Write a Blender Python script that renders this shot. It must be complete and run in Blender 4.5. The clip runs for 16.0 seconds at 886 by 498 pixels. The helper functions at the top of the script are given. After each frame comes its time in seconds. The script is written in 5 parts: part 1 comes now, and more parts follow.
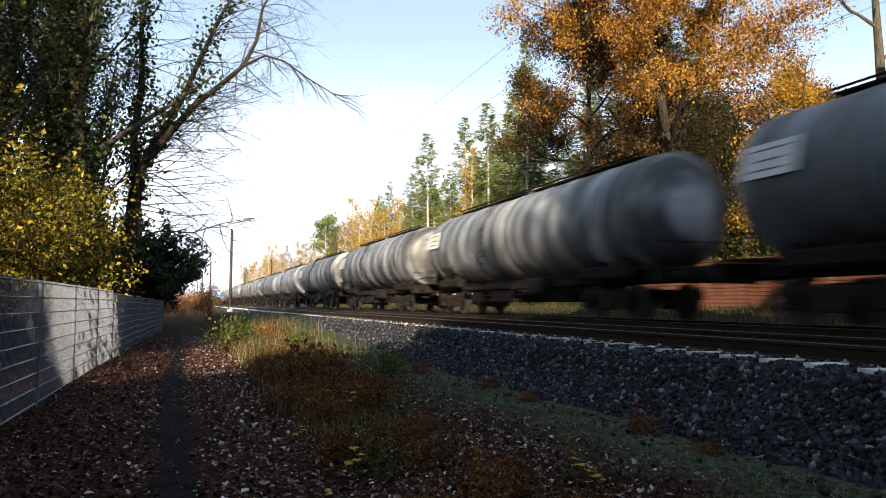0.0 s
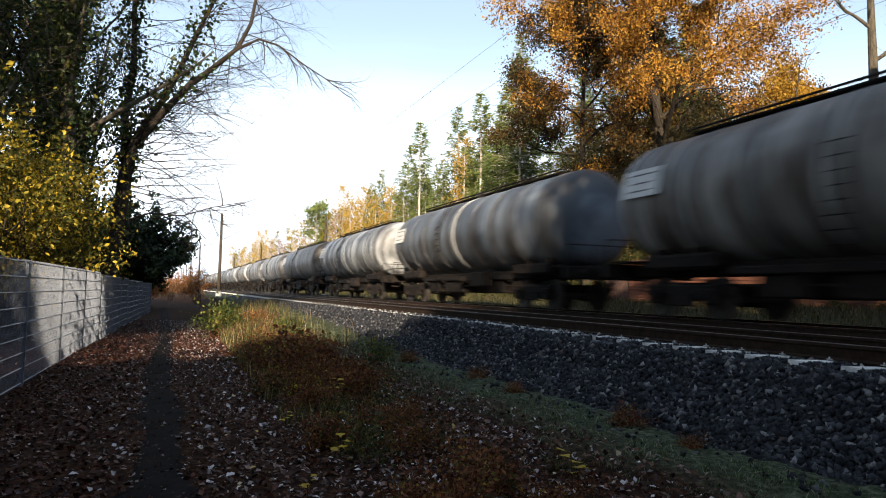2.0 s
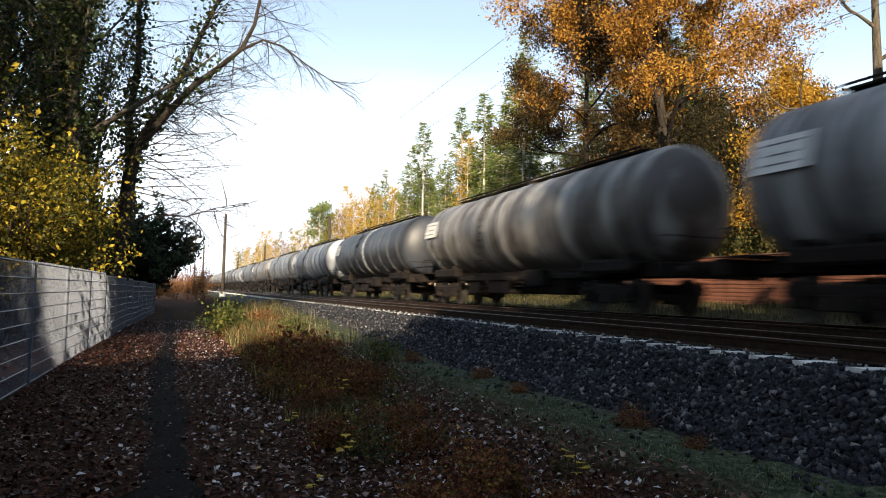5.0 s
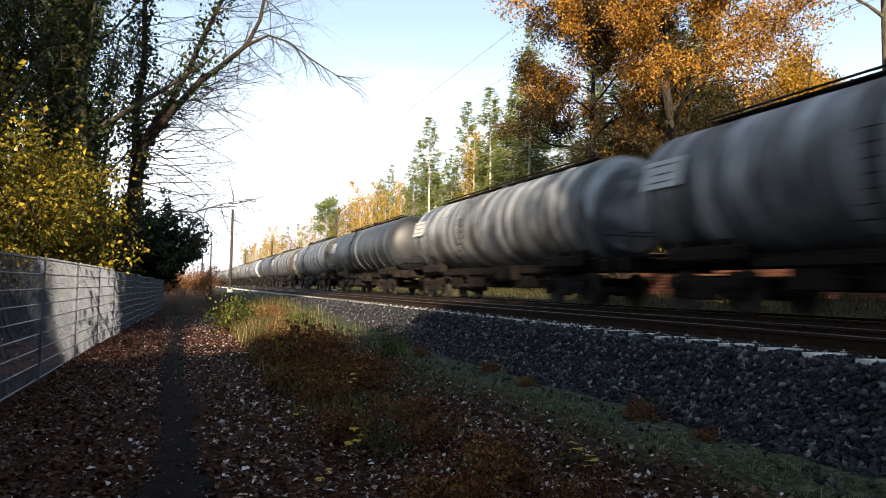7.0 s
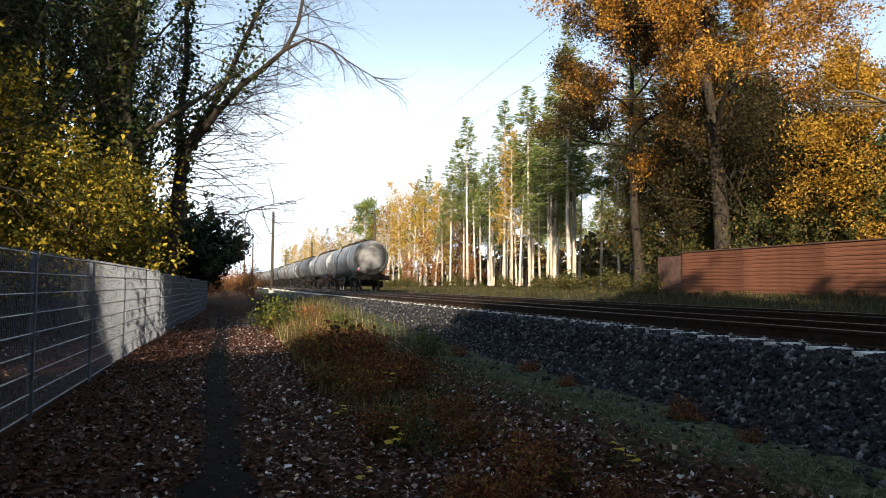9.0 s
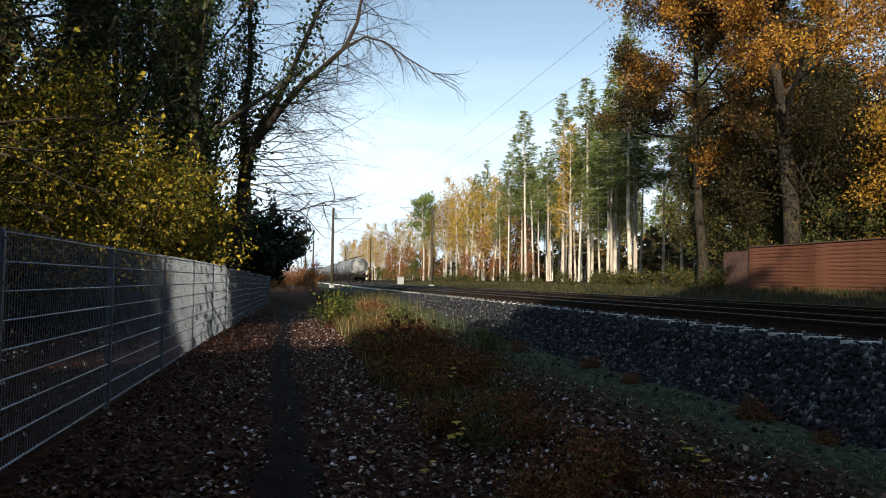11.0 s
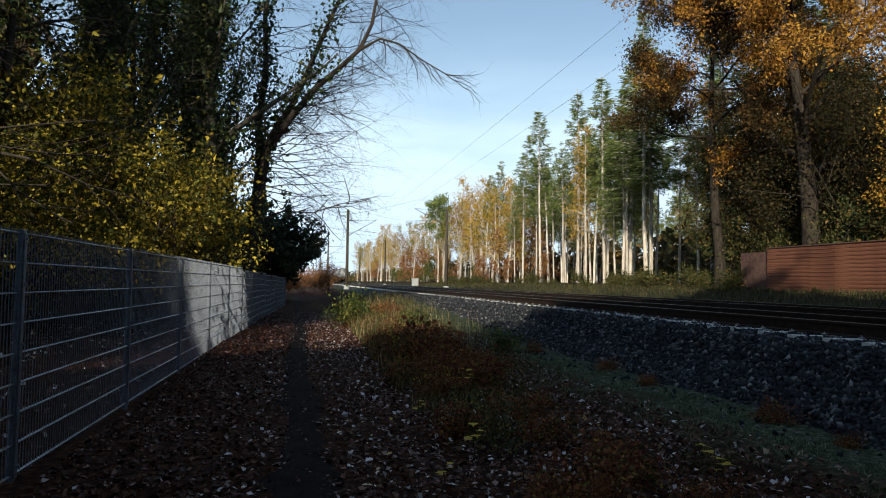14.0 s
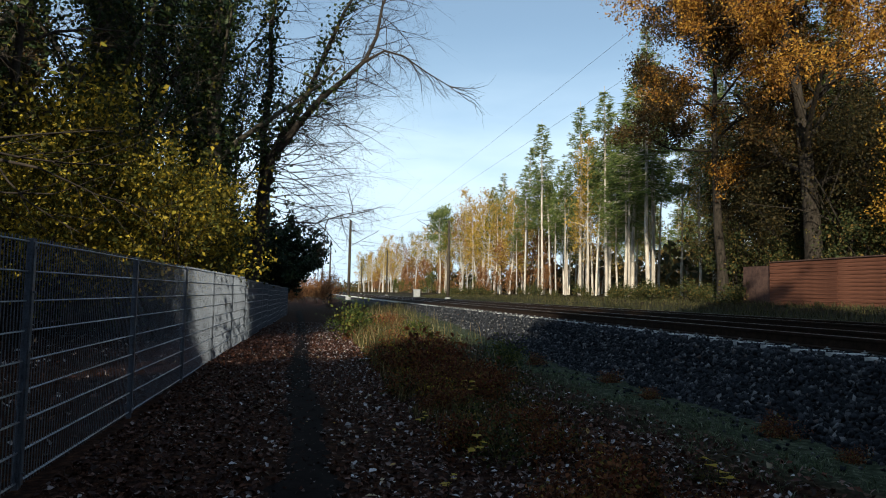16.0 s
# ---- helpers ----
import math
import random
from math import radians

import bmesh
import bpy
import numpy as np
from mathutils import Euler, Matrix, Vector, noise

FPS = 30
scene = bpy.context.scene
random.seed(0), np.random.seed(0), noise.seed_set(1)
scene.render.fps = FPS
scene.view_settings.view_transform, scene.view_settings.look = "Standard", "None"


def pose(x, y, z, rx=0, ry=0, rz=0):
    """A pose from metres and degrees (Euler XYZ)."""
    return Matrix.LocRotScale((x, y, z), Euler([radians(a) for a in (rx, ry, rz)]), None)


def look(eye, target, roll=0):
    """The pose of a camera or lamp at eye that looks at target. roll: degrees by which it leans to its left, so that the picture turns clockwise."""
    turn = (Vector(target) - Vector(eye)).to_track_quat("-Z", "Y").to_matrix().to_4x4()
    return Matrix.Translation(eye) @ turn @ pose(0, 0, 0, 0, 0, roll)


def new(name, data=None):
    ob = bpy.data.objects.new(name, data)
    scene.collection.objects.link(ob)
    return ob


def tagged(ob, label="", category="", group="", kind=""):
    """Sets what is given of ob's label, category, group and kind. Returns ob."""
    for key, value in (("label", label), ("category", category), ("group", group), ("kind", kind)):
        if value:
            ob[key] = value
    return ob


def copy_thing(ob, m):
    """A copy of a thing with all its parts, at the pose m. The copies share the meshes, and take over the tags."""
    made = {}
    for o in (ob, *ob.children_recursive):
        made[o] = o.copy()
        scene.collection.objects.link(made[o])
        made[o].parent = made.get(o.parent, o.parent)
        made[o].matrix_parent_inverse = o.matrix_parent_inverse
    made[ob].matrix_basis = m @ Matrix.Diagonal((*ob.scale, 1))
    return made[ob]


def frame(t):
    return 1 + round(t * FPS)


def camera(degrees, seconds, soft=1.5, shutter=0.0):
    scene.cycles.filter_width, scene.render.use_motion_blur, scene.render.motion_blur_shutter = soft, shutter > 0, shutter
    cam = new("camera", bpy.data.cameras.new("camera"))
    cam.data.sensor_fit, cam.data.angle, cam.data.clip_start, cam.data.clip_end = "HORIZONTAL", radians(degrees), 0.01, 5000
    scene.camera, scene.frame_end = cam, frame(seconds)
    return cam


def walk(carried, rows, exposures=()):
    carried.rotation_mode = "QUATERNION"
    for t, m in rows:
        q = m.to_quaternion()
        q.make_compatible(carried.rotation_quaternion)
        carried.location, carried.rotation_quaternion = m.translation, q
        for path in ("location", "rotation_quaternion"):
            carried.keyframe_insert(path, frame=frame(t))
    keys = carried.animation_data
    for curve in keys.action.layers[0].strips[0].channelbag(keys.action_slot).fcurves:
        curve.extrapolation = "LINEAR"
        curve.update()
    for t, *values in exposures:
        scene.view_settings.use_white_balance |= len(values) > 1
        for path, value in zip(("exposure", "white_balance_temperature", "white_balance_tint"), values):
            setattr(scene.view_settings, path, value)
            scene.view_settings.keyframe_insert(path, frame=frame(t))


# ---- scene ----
cam = camera(64.9, 16.0, soft=1.05, shutter=0.5)

# seconds, x, y, z, pitch, roll, yaw; y runs along the railway, x to the right of it
PATH = [
    (0.0, 0.000, 0.000, 1.350, 4.45, -0.00, -20.40), (0.5, 0.007, 0.000, 1.352, 4.59, 0.28, -20.40),
    (1.0, 0.009, -0.008, 1.348, 4.43, 0.54, -20.43), (1.5, 0.011, 0.001, 1.345, 3.93, -0.40, -20.72),
    (2.0, -0.004, 0.001, 1.347, 3.61, -1.35, -21.28), (2.5, -0.007, 0.012, 1.345, 3.19, -1.34, -21.39),
    (3.0, -0.010, 0.008, 1.350, 3.42, -1.42, -21.45), (3.5, -0.013, -0.009, 1.347, 3.62, -1.35, -21.38),
    (4.0, -0.014, -0.017, 1.355, 3.74, -1.29, -21.26), (6.5, -0.028, -0.005, 1.351, 3.25, -1.24, -20.58),
    (7.0, -0.021, -0.003, 1.345, 3.16, -1.02, -20.44), (7.5, -0.016, -0.001, 1.349, 3.11, -0.64, -20.12),
    (8.0, -0.018, -0.004, 1.353, 3.33, -0.50, -19.21), (8.5, -0.015, -0.008, 1.346, 3.24, -0.54, -18.40),
    (11.0, -0.052, 0.015, 1.338, 2.65, -0.80, -12.56), (11.5, -0.038, 0.034, 1.338, 2.55, -0.58, -12.32),
    (12.0, -0.035, 0.033, 1.335, 2.46, -0.34, -11.95), (12.5, -0.048, 0.037, 1.338, 2.45, -0.47, -11.32),
    (13.0, -0.054, 0.029, 1.335, 2.61, -0.64, -11.22), (13.5, -0.059, 0.034, 1.338, 2.62, -0.74, -11.36),
    (14.0, -0.064, 0.030, 1.336, 2.76, -0.77, -11.38), (14.5, -0.079, 0.017, 1.337, 3.38, -1.21, -11.39),
    (15.0, -0.093, -0.001, 1.337, 3.86, -1.45, -11.47), (15.5, -0.095, -0.005, 1.337, 3.96, -1.22, -11.33),
    (16.0, -0.096, -0.002, 1.338, 3.68, -1.25, -11.25),
]
walk(cam, [(t, pose(x, y, z, 90 + p, r, w)) for t, x, y, z, p, r, w in PATH],
     exposures=[(0.0, 1.30, 6950, 10), (8.0, 1.34, 7150, 10), (9.0, 1.20, 7000, 9), (11.0, 0.70, 6500, 4), (12.5, 0.54, 6300, 3), (16.0, 0.44, 6150, 2)])

# ---------------------------------------------------------------- light
SUN_AZ, SUN_EL = 205.0, 21.0     # degrees clockwise from +y, above the horizon
world = bpy.data.worlds.new("sky")
scene.world = world
world.use_nodes = True
wn, wl = world.node_tree.nodes, world.node_tree.links
wn.clear()
w_out = wn.new("ShaderNodeOutputWorld")
w_bg = wn.new("ShaderNodeBackground")
w_sky = wn.new("ShaderNodeTexSky")
w_sky.sky_type, w_sky.sun_disc = "NISHITA", False
w_sky.sun_elevation, w_sky.sun_rotation = radians(SUN_EL), radians(SUN_AZ)
w_sky.air_density, w_sky.dust_density, w_sky.ozone_density = 1.0, 0.0, 1.6
w_tc = wn.new("ShaderNodeTexCoord")
w_map = wn.new("ShaderNodeMapping")
w_map.inputs["Scale"].default_value = (1.0, 1.0, 4.5)
w_noise = wn.new("ShaderNodeTexNoise")
w_noise.inputs["Scale"].default_value, w_noise.inputs["Detail"].default_value = 1.7, 7.0
w_ramp = wn.new("ShaderNodeValToRGB")
w_ramp.color_ramp.elements[0].position, w_ramp.color_ramp.elements[1].position = 0.46, 0.66
w_sep = wn.new("ShaderNodeSeparateXYZ")
w_low = wn.new("ShaderNodeMapRange")       # thin cloud lies low over the horizon
w_low.inputs["From Min"].default_value, w_low.inputs["From Max"].default_value = 0.08, 0.38
w_low.inputs["To Min"].default_value, w_low.inputs["To Max"].default_value = 1.0, 0.0
w_low.interpolation_type = "SMOOTHSTEP"
w_add = wn.new("ShaderNodeMath")
w_add.operation = "MULTIPLY_ADD"
w_add.inputs[1].default_value, w_add.inputs[2].default_value = 0.58, 0.20
w_max = wn.new("ShaderNodeMath")
w_max.operation, w_max.use_clamp = "ADD", True
w_mul = wn.new("ShaderNodeMath")
w_mul.operation = "MULTIPLY"
w_mix = wn.new("ShaderNodeMix")
w_mix.data_type = "RGBA"
w_mix.inputs["B"].default_value = (7.5, 8.8, 10.4, 1.0)
wl.new(w_tc.outputs["Generated"], w_map.inputs["Vector"])
wl.new(w_map.outputs["Vector"], w_noise.inputs["Vector"])
wl.new(w_noise.outputs["Fac"], w_ramp.inputs["Fac"])
wl.new(w_tc.outputs["Generated"], w_sep.inputs["Vector"])
wl.new(w_sep.outputs["Z"], w_low.inputs["Value"])
wl.new(w_low.outputs["Result"], w_add.inputs[0])
wl.new(w_ramp.outputs["Color"], w_mul.inputs[0])
wl.new(w_low.outputs["Result"], w_mul.inputs[1])
wl.new(w_mul.outputs[0], w_max.inputs[0])
wl.new(w_add.outputs[0], w_max.inputs[1])
wl.new(w_max.outputs[0], w_mix.inputs["Factor"])
wl.new(w_sky.outputs["Color"], w_mix.inputs["A"])
wl.new(w_mix.outputs["Result"], w_bg.inputs["Color"])
wl.new(w_bg.outputs["Background"], w_out.inputs["Surface"])
w_bg.inputs["Strength"].default_value = 0.085

sun_data = bpy.data.lights.new("sun", "SUN")
sun_data.energy, sun_data.angle, sun_data.color = 5.0, radians(0.55), (1.0, 0.87, 0.70)
sun = new("sun", sun_data)
_a, _e = radians(SUN_AZ), radians(SUN_EL)
sun_dir = Vector((math.sin(_a) * math.cos(_e), math.cos(_a) * math.cos(_e), math.sin(_e)))
sun.matrix_world = look(sun_dir * 100, (0, 0, 0))


# ---------------------------------------------------------------- materials
def base_mat(name, rough=0.8, metal=0.0):
    m = bpy.data.materials.new(name)
    m.use_nodes = True
    n = m.node_tree.nodes
    b = n["Principled BSDF"]
    b.inputs["Roughness"].default_value, b.inputs["Metallic"].default_value = rough, metal
    b.inputs["Specular IOR Level"].default_value = 0.12 if rough > 0.7 else 0.5
    return m, n, m.node_tree.links, b


def ramp(n, stops):
    r = n.new("ShaderNodeValToRGB")
    e = r.color_ramp.elements
    while len(e) < len(stops):
        e.new(0.5)
    for k, (p, c) in enumerate(stops):
        e[k].position, e[k].color = p, (*c, 1.0)
    return r


def mat(name, dark, light, scale=8.0, rough=0.8, metal=0.0, bump=0.3, fine=6.0, stretch=(1, 1, 1), vary=0.0, dist=0.01):
    """Two scales of noise between two colours, fine relief, and a shade of its own for each piece."""
    m, n, l, b = base_mat(name, rough, metal)
    tc, mp = n.new("ShaderNodeTexCoord"), n.new("ShaderNodeMapping")
    mp.inputs["Scale"].default_value = stretch
    l.new(tc.outputs["Object"], mp.inputs["Vector"])
    a, c = n.new("ShaderNodeTexNoise"), n.new("ShaderNodeTexNoise")
    a.inputs["Scale"].default_value, a.inputs["Detail"].default_value = scale, 5.0
    c.inputs["Scale"].default_value, c.inputs["Detail"].default_value = scale * fine, 4.0
    for x in (a, c):
        l.new(mp.outputs["Vector"], x.inputs["Vector"])
    mx = n.new("ShaderNodeMath")
    mx.operation = "MULTIPLY_ADD"
    mx.inputs[1].default_value = 0.45
    l.new(c.outputs["Fac"], mx.inputs[0])
    h = n.new("ShaderNodeMath")
    h.operation = "MULTIPLY"
    h.inputs[1].default_value = 0.55
    l.new(a.outputs["Fac"], h.inputs[0])
    l.new(h.outputs[0], mx.inputs[2])
    r = ramp(n, [(0.36, dark), (0.62, light)])
    l.new(mx.outputs[0], r.inputs["Fac"])
    out = r.outputs["Color"]
    if vary:
        oi, hv, mr = n.new("ShaderNodeObjectInfo"), n.new("ShaderNodeHueSaturation"), n.new("ShaderNodeMapRange")
        mr.inputs["To Min"].default_value, mr.inputs["To Max"].default_value = 1 - vary, 1 + vary
        l.new(oi.outputs["Random"], mr.inputs["Value"])
        l.new(mr.outputs["Result"], hv.inputs["Value"])
        l.new(out, hv.inputs["Color"])
        out = hv.outputs["Color"]
    l.new(out, b.inputs["Base Color"])
    if bump:
        bp = n.new("ShaderNodeBump")
        bp.inputs["Strength"].default_value, bp.inputs["Distance"].default_value = bump, dist
        l.new(mx.outputs[0], bp.inputs["Height"])
        l.new(bp.outputs["Normal"], b.inputs["Normal"])
    return m


def leaf_mat(name, stops, through_light=0.4, rough=0.6):
    """Leaves, each of a shade of its own, that let some light through."""
    m, n, l, b = base_mat(name, rough)
    g = n.new("ShaderNodeNewGeometry")
    r = ramp(n, stops)
    l.new(g.outputs["Random Per Island"], r.inputs["Fac"])
    t, mx = n.new("ShaderNodeBsdfTranslucent"), n.new("ShaderNodeMixShader")
    mx.inputs["Fac"].default_value = through_light
    l.new(r.outputs["Color"], b.inputs["Base Color"])
    l.new(r.outputs["Color"], t.inputs["Color"])
    l.new(b.outputs["BSDF"], mx.inputs[1])
    l.new(t.outputs["BSDF"], mx.inputs[2])
    l.new(mx.outputs["Shader"], n["Material Output"].inputs["Surface"])
    b.inputs["Specular IOR Level"].default_value = 0.15
    return m


def island_mat(name, stops, rough=0.85, bump=0.4, scale=60):
    """Loose pieces in one mesh, each of a shade of its own, with fine grain."""
    m, n, l, b = base_mat(name, rough)
    g, tc, nz = n.new("ShaderNodeNewGeometry"), n.new("ShaderNodeTexCoord"), n.new("ShaderNodeTexNoise")
    r = ramp(n, stops)
    l.new(g.outputs["Random Per Island"], r.inputs["Fac"])
    nz.inputs["Scale"].default_value = scale
    l.new(tc.outputs["Object"], nz.inputs["Vector"])
    mr, hv = n.new("ShaderNodeMapRange"), n.new("ShaderNodeHueSaturation")
    mr.inputs["To Min"].default_value, mr.inputs["To Max"].default_value = 0.6, 1.4
    l.new(nz.outputs["Fac"], mr.inputs["Value"])
    l.new(mr.outputs["Result"], hv.inputs["Value"])
    l.new(r.outputs["Color"], hv.inputs["Color"])
    l.new(hv.outputs["Color"], b.inputs["Base Color"])
    bp = n.new("ShaderNodeBump")
    bp.inputs["Strength"].default_value, bp.inputs["Distance"].default_value = bump, 0.005
    l.new(nz.outputs["Fac"], bp.inputs["Height"])
    l.new(bp.outputs["Normal"], b.inputs["Normal"])
    return m


def ground_mat():
    """Leaf litter by the path, thin grass by the ballast, brown grass and litter under the wood."""
    m, n, l, b = base_mat("ground_soil", 0.95)
    b.inputs["Specular IOR Level"].default_value = 0.04
    tc = n.new("ShaderNodeTexCoord")
    sep = n.new("ShaderNodeSeparateXYZ")
    l.new(tc.outputs["Object"], sep.inputs["Vector"])
    n1, n2, n3 = (n.new("ShaderNodeTexNoise") for _ in range(3))
    for x, s, d in ((n1, 0.9, 4), (n2, 14, 6), (n3, 70, 4)):
        x.inputs["Scale"].default_value, x.inputs["Detail"].default_value = s, d
        l.new(tc.outputs["Object"], x.inputs["Vector"])
    litter = ramp(n, [(0.30, (0.007, 0.004, 0.003)), (0.52, (0.026, 0.012, 0.008)), (0.70, (0.075, 0.034, 0.018))])
    grass = ramp(n, [(0.32, (0.018, 0.024, 0.012)), (0.52, (0.042, 0.052, 0.032)), (0.72, (0.115, 0.12, 0.08))])
    l.new(n2.outputs["Fac"], litter.inputs["Fac"])
    l.new(n2.outputs["Fac"], grass.inputs["Fac"])
    wob = n.new("ShaderNodeMath")
    wob.operation = "MULTIPLY_ADD"
    wob.inputs[1].default_value = 1.6
    l.new(n1.outputs["Fac"], wob.inputs[0])
    l.new(sep.outputs["X"], wob.inputs[2])
    band = ramp(n, [(0.0, (0, 0, 0)), (0.20, (0, 0, 0)), (0.245, (1, 1, 1)), (0.34, (1, 1, 1)), (0.36, (0.2, 0.2, 0.2)),
                    (0.82, (0.75, 0.75, 0.75)), (1.0, (0.25, 0.25, 0.25))])
    mr = n.new("ShaderNodeMapRange")
    mr.inputs["From Min"].default_value, mr.inputs["From Max"].default_value = 0.0, 20.0
    l.new(wob.outputs[0], mr.inputs["Value"])
    l.new(mr.outputs["Result"], band.inputs["Fac"])
    mix = n.new("ShaderNodeMix")
    mix.data_type = "RGBA"
    l.new(band.outputs["Color"], mix.inputs["Factor"])
    l.new(litter.outputs["Color"], mix.inputs["A"])
    l.new(grass.outputs["Color"], mix.inputs["B"])
    hv, mv = n.new("ShaderNodeHueSaturation"), n.new("ShaderNodeMapRange")
    mv.inputs["To Min"].default_value, mv.inputs["To Max"].default_value = 0.4, 1.6
    l.new(n3.outputs["Fac"], mv.inputs["Value"])
    l.new(mv.outputs["Result"], hv.inputs["Value"])
    l.new(mix.outputs["Result"], hv.inputs["Color"])
    l.new(hv.outputs["Color"], b.inputs["Base Color"])
    bp = n.new("ShaderNodeBump")
    bp.inputs["Strength"].default_value, bp.inputs["Distance"].default_value = 0.8, 0.03
    l.new(n2.outputs["Fac"], bp.inputs["Height"])
    l.new(bp.outputs["Normal"], b.inputs["Normal"])
    return m


def tank_mat(name, dark, light, rust, soot=0.5):
    """Dirty tank paint: streaks that run round the shell, rust and spilled oil in broad patches."""
    m, n, l, b = base_mat(name, 0.5)
    tc, mp = n.new("ShaderNodeTexCoord"), n.new("ShaderNodeMapping")
    mp.inputs["Scale"].default_value = (0.3, 2.2, 0.3)
    l.new(tc.outputs["Object"], mp.inputs["Vector"])
    oi = n.new("ShaderNodeObjectInfo")
    sh = n.new("ShaderNodeVectorMath")
    sh.operation = "SCALE"
    sh.inputs[0].default_value = (37, 91, 13)
    l.new(oi.outputs["Random"], sh.inputs["Scale"])
    l.new(sh.outputs["Vector"], mp.inputs["Location"])
    st, bl = n.new("ShaderNodeTexNoise"), n.new("ShaderNodeTexNoise")
    st.inputs["Scale"].default_value, st.inputs["Detail"].default_value = 1.3, 6
    bl.inputs["Scale"].default_value, bl.inputs["Detail"].default_value = 0.9, 7
    l.new(mp.outputs["Vector"], st.inputs["Vector"])
    l.new(tc.outputs["Object"], bl.inputs["Vector"])
    r = ramp(n, [(0.43, dark), (0.555, light)])
    l.new(st.outputs["Fac"], r.inputs["Fac"])
    spill, mr = n.new("ShaderNodeTexNoise"), n.new("ShaderNodeMapRange")
    spill.inputs["Scale"].default_value, spill.inputs["Detail"].default_value = 0.7, 4
    l.new(mp.outputs["Vector"], spill.inputs["Vector"])
    mr.inputs["From Min"].default_value, mr.inputs["From Max"].default_value = 0.36, 0.58
    l.new(spill.outputs["Fac"], mr.inputs["Value"])
    pw = n.new("ShaderNodeMath")
    pw.operation = "MULTIPLY"
    l.new(mr.outputs["Result"], pw.inputs[0])
    l.new(bl.outputs["Fac"], pw.inputs[1])
    gr = n.new("ShaderNodeMath")
    gr.operation, gr.use_clamp = "MULTIPLY", True
    gr.inputs[1].default_value = 1.7 * soot + 0.5
    l.new(pw.outputs[0], gr.inputs[0])
    mx = n.new("ShaderNodeMix")
    mx.data_type = "RGBA"
    mx.inputs["B"].default_value = (*rust, 1)
    l.new(gr.outputs[0], mx.inputs["Factor"])
    l.new(r.outputs["Color"], mx.inputs["A"])
    l.new(mx.outputs["Result"], b.inputs["Base Color"])
    bp = n.new("ShaderNodeBump")
    bp.inputs["Strength"].default_value, bp.inputs["Distance"].default_value = 0.15, 0.02
    l.new(bl.outputs["Fac"], bp.inputs["Height"])
    l.new(bp.outputs["Normal"], b.inputs["Normal"])
    return m


M_GROUND = ground_mat()
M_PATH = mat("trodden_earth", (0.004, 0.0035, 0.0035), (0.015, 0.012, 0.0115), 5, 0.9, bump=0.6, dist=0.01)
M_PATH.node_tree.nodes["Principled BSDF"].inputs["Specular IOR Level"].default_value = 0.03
M_BED = mat("ballast_bed", (0.010, 0.010, 0.012), (0.05, 0.05, 0.055), 16, 0.95, bump=0.9, dist=0.04)
M_STONE = island_mat("ballast_stone", [(0.0, (0.009, 0.010, 0.012)), (0.5, (0.021, 0.023, 0.028)), (0.78, (0.040, 0.042, 0.050)), (0.93, (0.11, 0.11, 0.115)), (0.98, (0.22, 0.215, 0.215)), (1.0, (0.07, 0.042, 0.03))])
M_CONC = mat("sleeper_concrete", (0.46, 0.45, 0.43), (0.76, 0.75, 0.73), 9, 0.9, bump=0.3, vary=0.12)
M_RAIL = mat("rail_rust", (0.012, 0.008, 0.006), (0.042, 0.025, 0.017), 12, 0.75, 0.3, bump=0.3)
M_RAILTOP = mat("rail_head_steel", (0.20, 0.19, 0.18), (0.38, 0.37, 0.36), 6, 0.35, 0.9, bump=0.05, stretch=(1, 0.05, 1))
M_GALV = mat("galvanised_steel", (0.26, 0.28, 0.31), (0.50, 0.53, 0.57), 22, 0.38, 0.85, bump=0.1)
M_BOLT = mat("zinc_bolt", (0.30, 0.30, 0.30), (0.55, 0.55, 0.54), 22, 0.5, 0.2, bump=0.05)
# same galvanised steel as M_GALV, with the shade of upright faces in its colour
M_ROD = mat("shade_toned_zinc", (0.065, 0.075, 0.095), (0.165, 0.185, 0.225), 18, 0.5, 0.4, bump=0.1)
M_BARK = mat("grey_bark", (0.035, 0.030, 0.022), (0.12, 0.10, 0.075), 9, 0.95, bump=0.9, stretch=(1, 1, 0.25), dist=0.03)
M_BARKP = mat("pale_spruce_bark", (0.27, 0.22, 0.175), (0.62, 0.55, 0.46), 7, 0.95, bump=0.7, stretch=(1, 1, 0.2), vary=0.25, dist=0.02)
M_BIRCH = mat("birch_bark", (0.16, 0.14, 0.12), (0.62, 0.59, 0.54), 5, 0.8, bump=0.3, stretch=(0.5, 0.5, 1.6), vary=0.15)
M_OAKBARK = mat("dark_oak_bark", (0.014, 0.011, 0.009), (0.05, 0.04, 0.03), 9, 0.95, bump=0.9, stretch=(1, 1, 0.25), dist=0.03)
M_TWIG = mat("twig_bark", (0.02, 0.016, 0.013), (0.06, 0.047, 0.037), 14, 0.9, bump=0.2)
M_WALLP = mat("red_barrier_plank", (0.070, 0.028, 0.018), (0.185, 0.076, 0.046), 1.5, 0.8, bump=0.35, stretch=(1, 0.15, 2), vary=0.03)
M_CAP = mat("barrier_cap", (0.05, 0.03, 0.025), (0.12, 0.07, 0.055), 6, 0.8, bump=0.2)
M_MAST = mat("mast_timber", (0.028, 0.023, 0.019), (0.085, 0.068, 0.052), 6, 0.9, bump=0.3, stretch=(1, 1, 0.3))
M_FRAME = mat("wagon_frame_grime", (0.004, 0.0035, 0.003), (0.020, 0.015, 0.0125), 5, 0.8, bump=0.3, vary=0.2)
M_WHEEL = mat("wheel_steel", (0.012, 0.010, 0.009), (0.045, 0.035, 0.028), 8, 0.7, 0.2, bump=0.1)
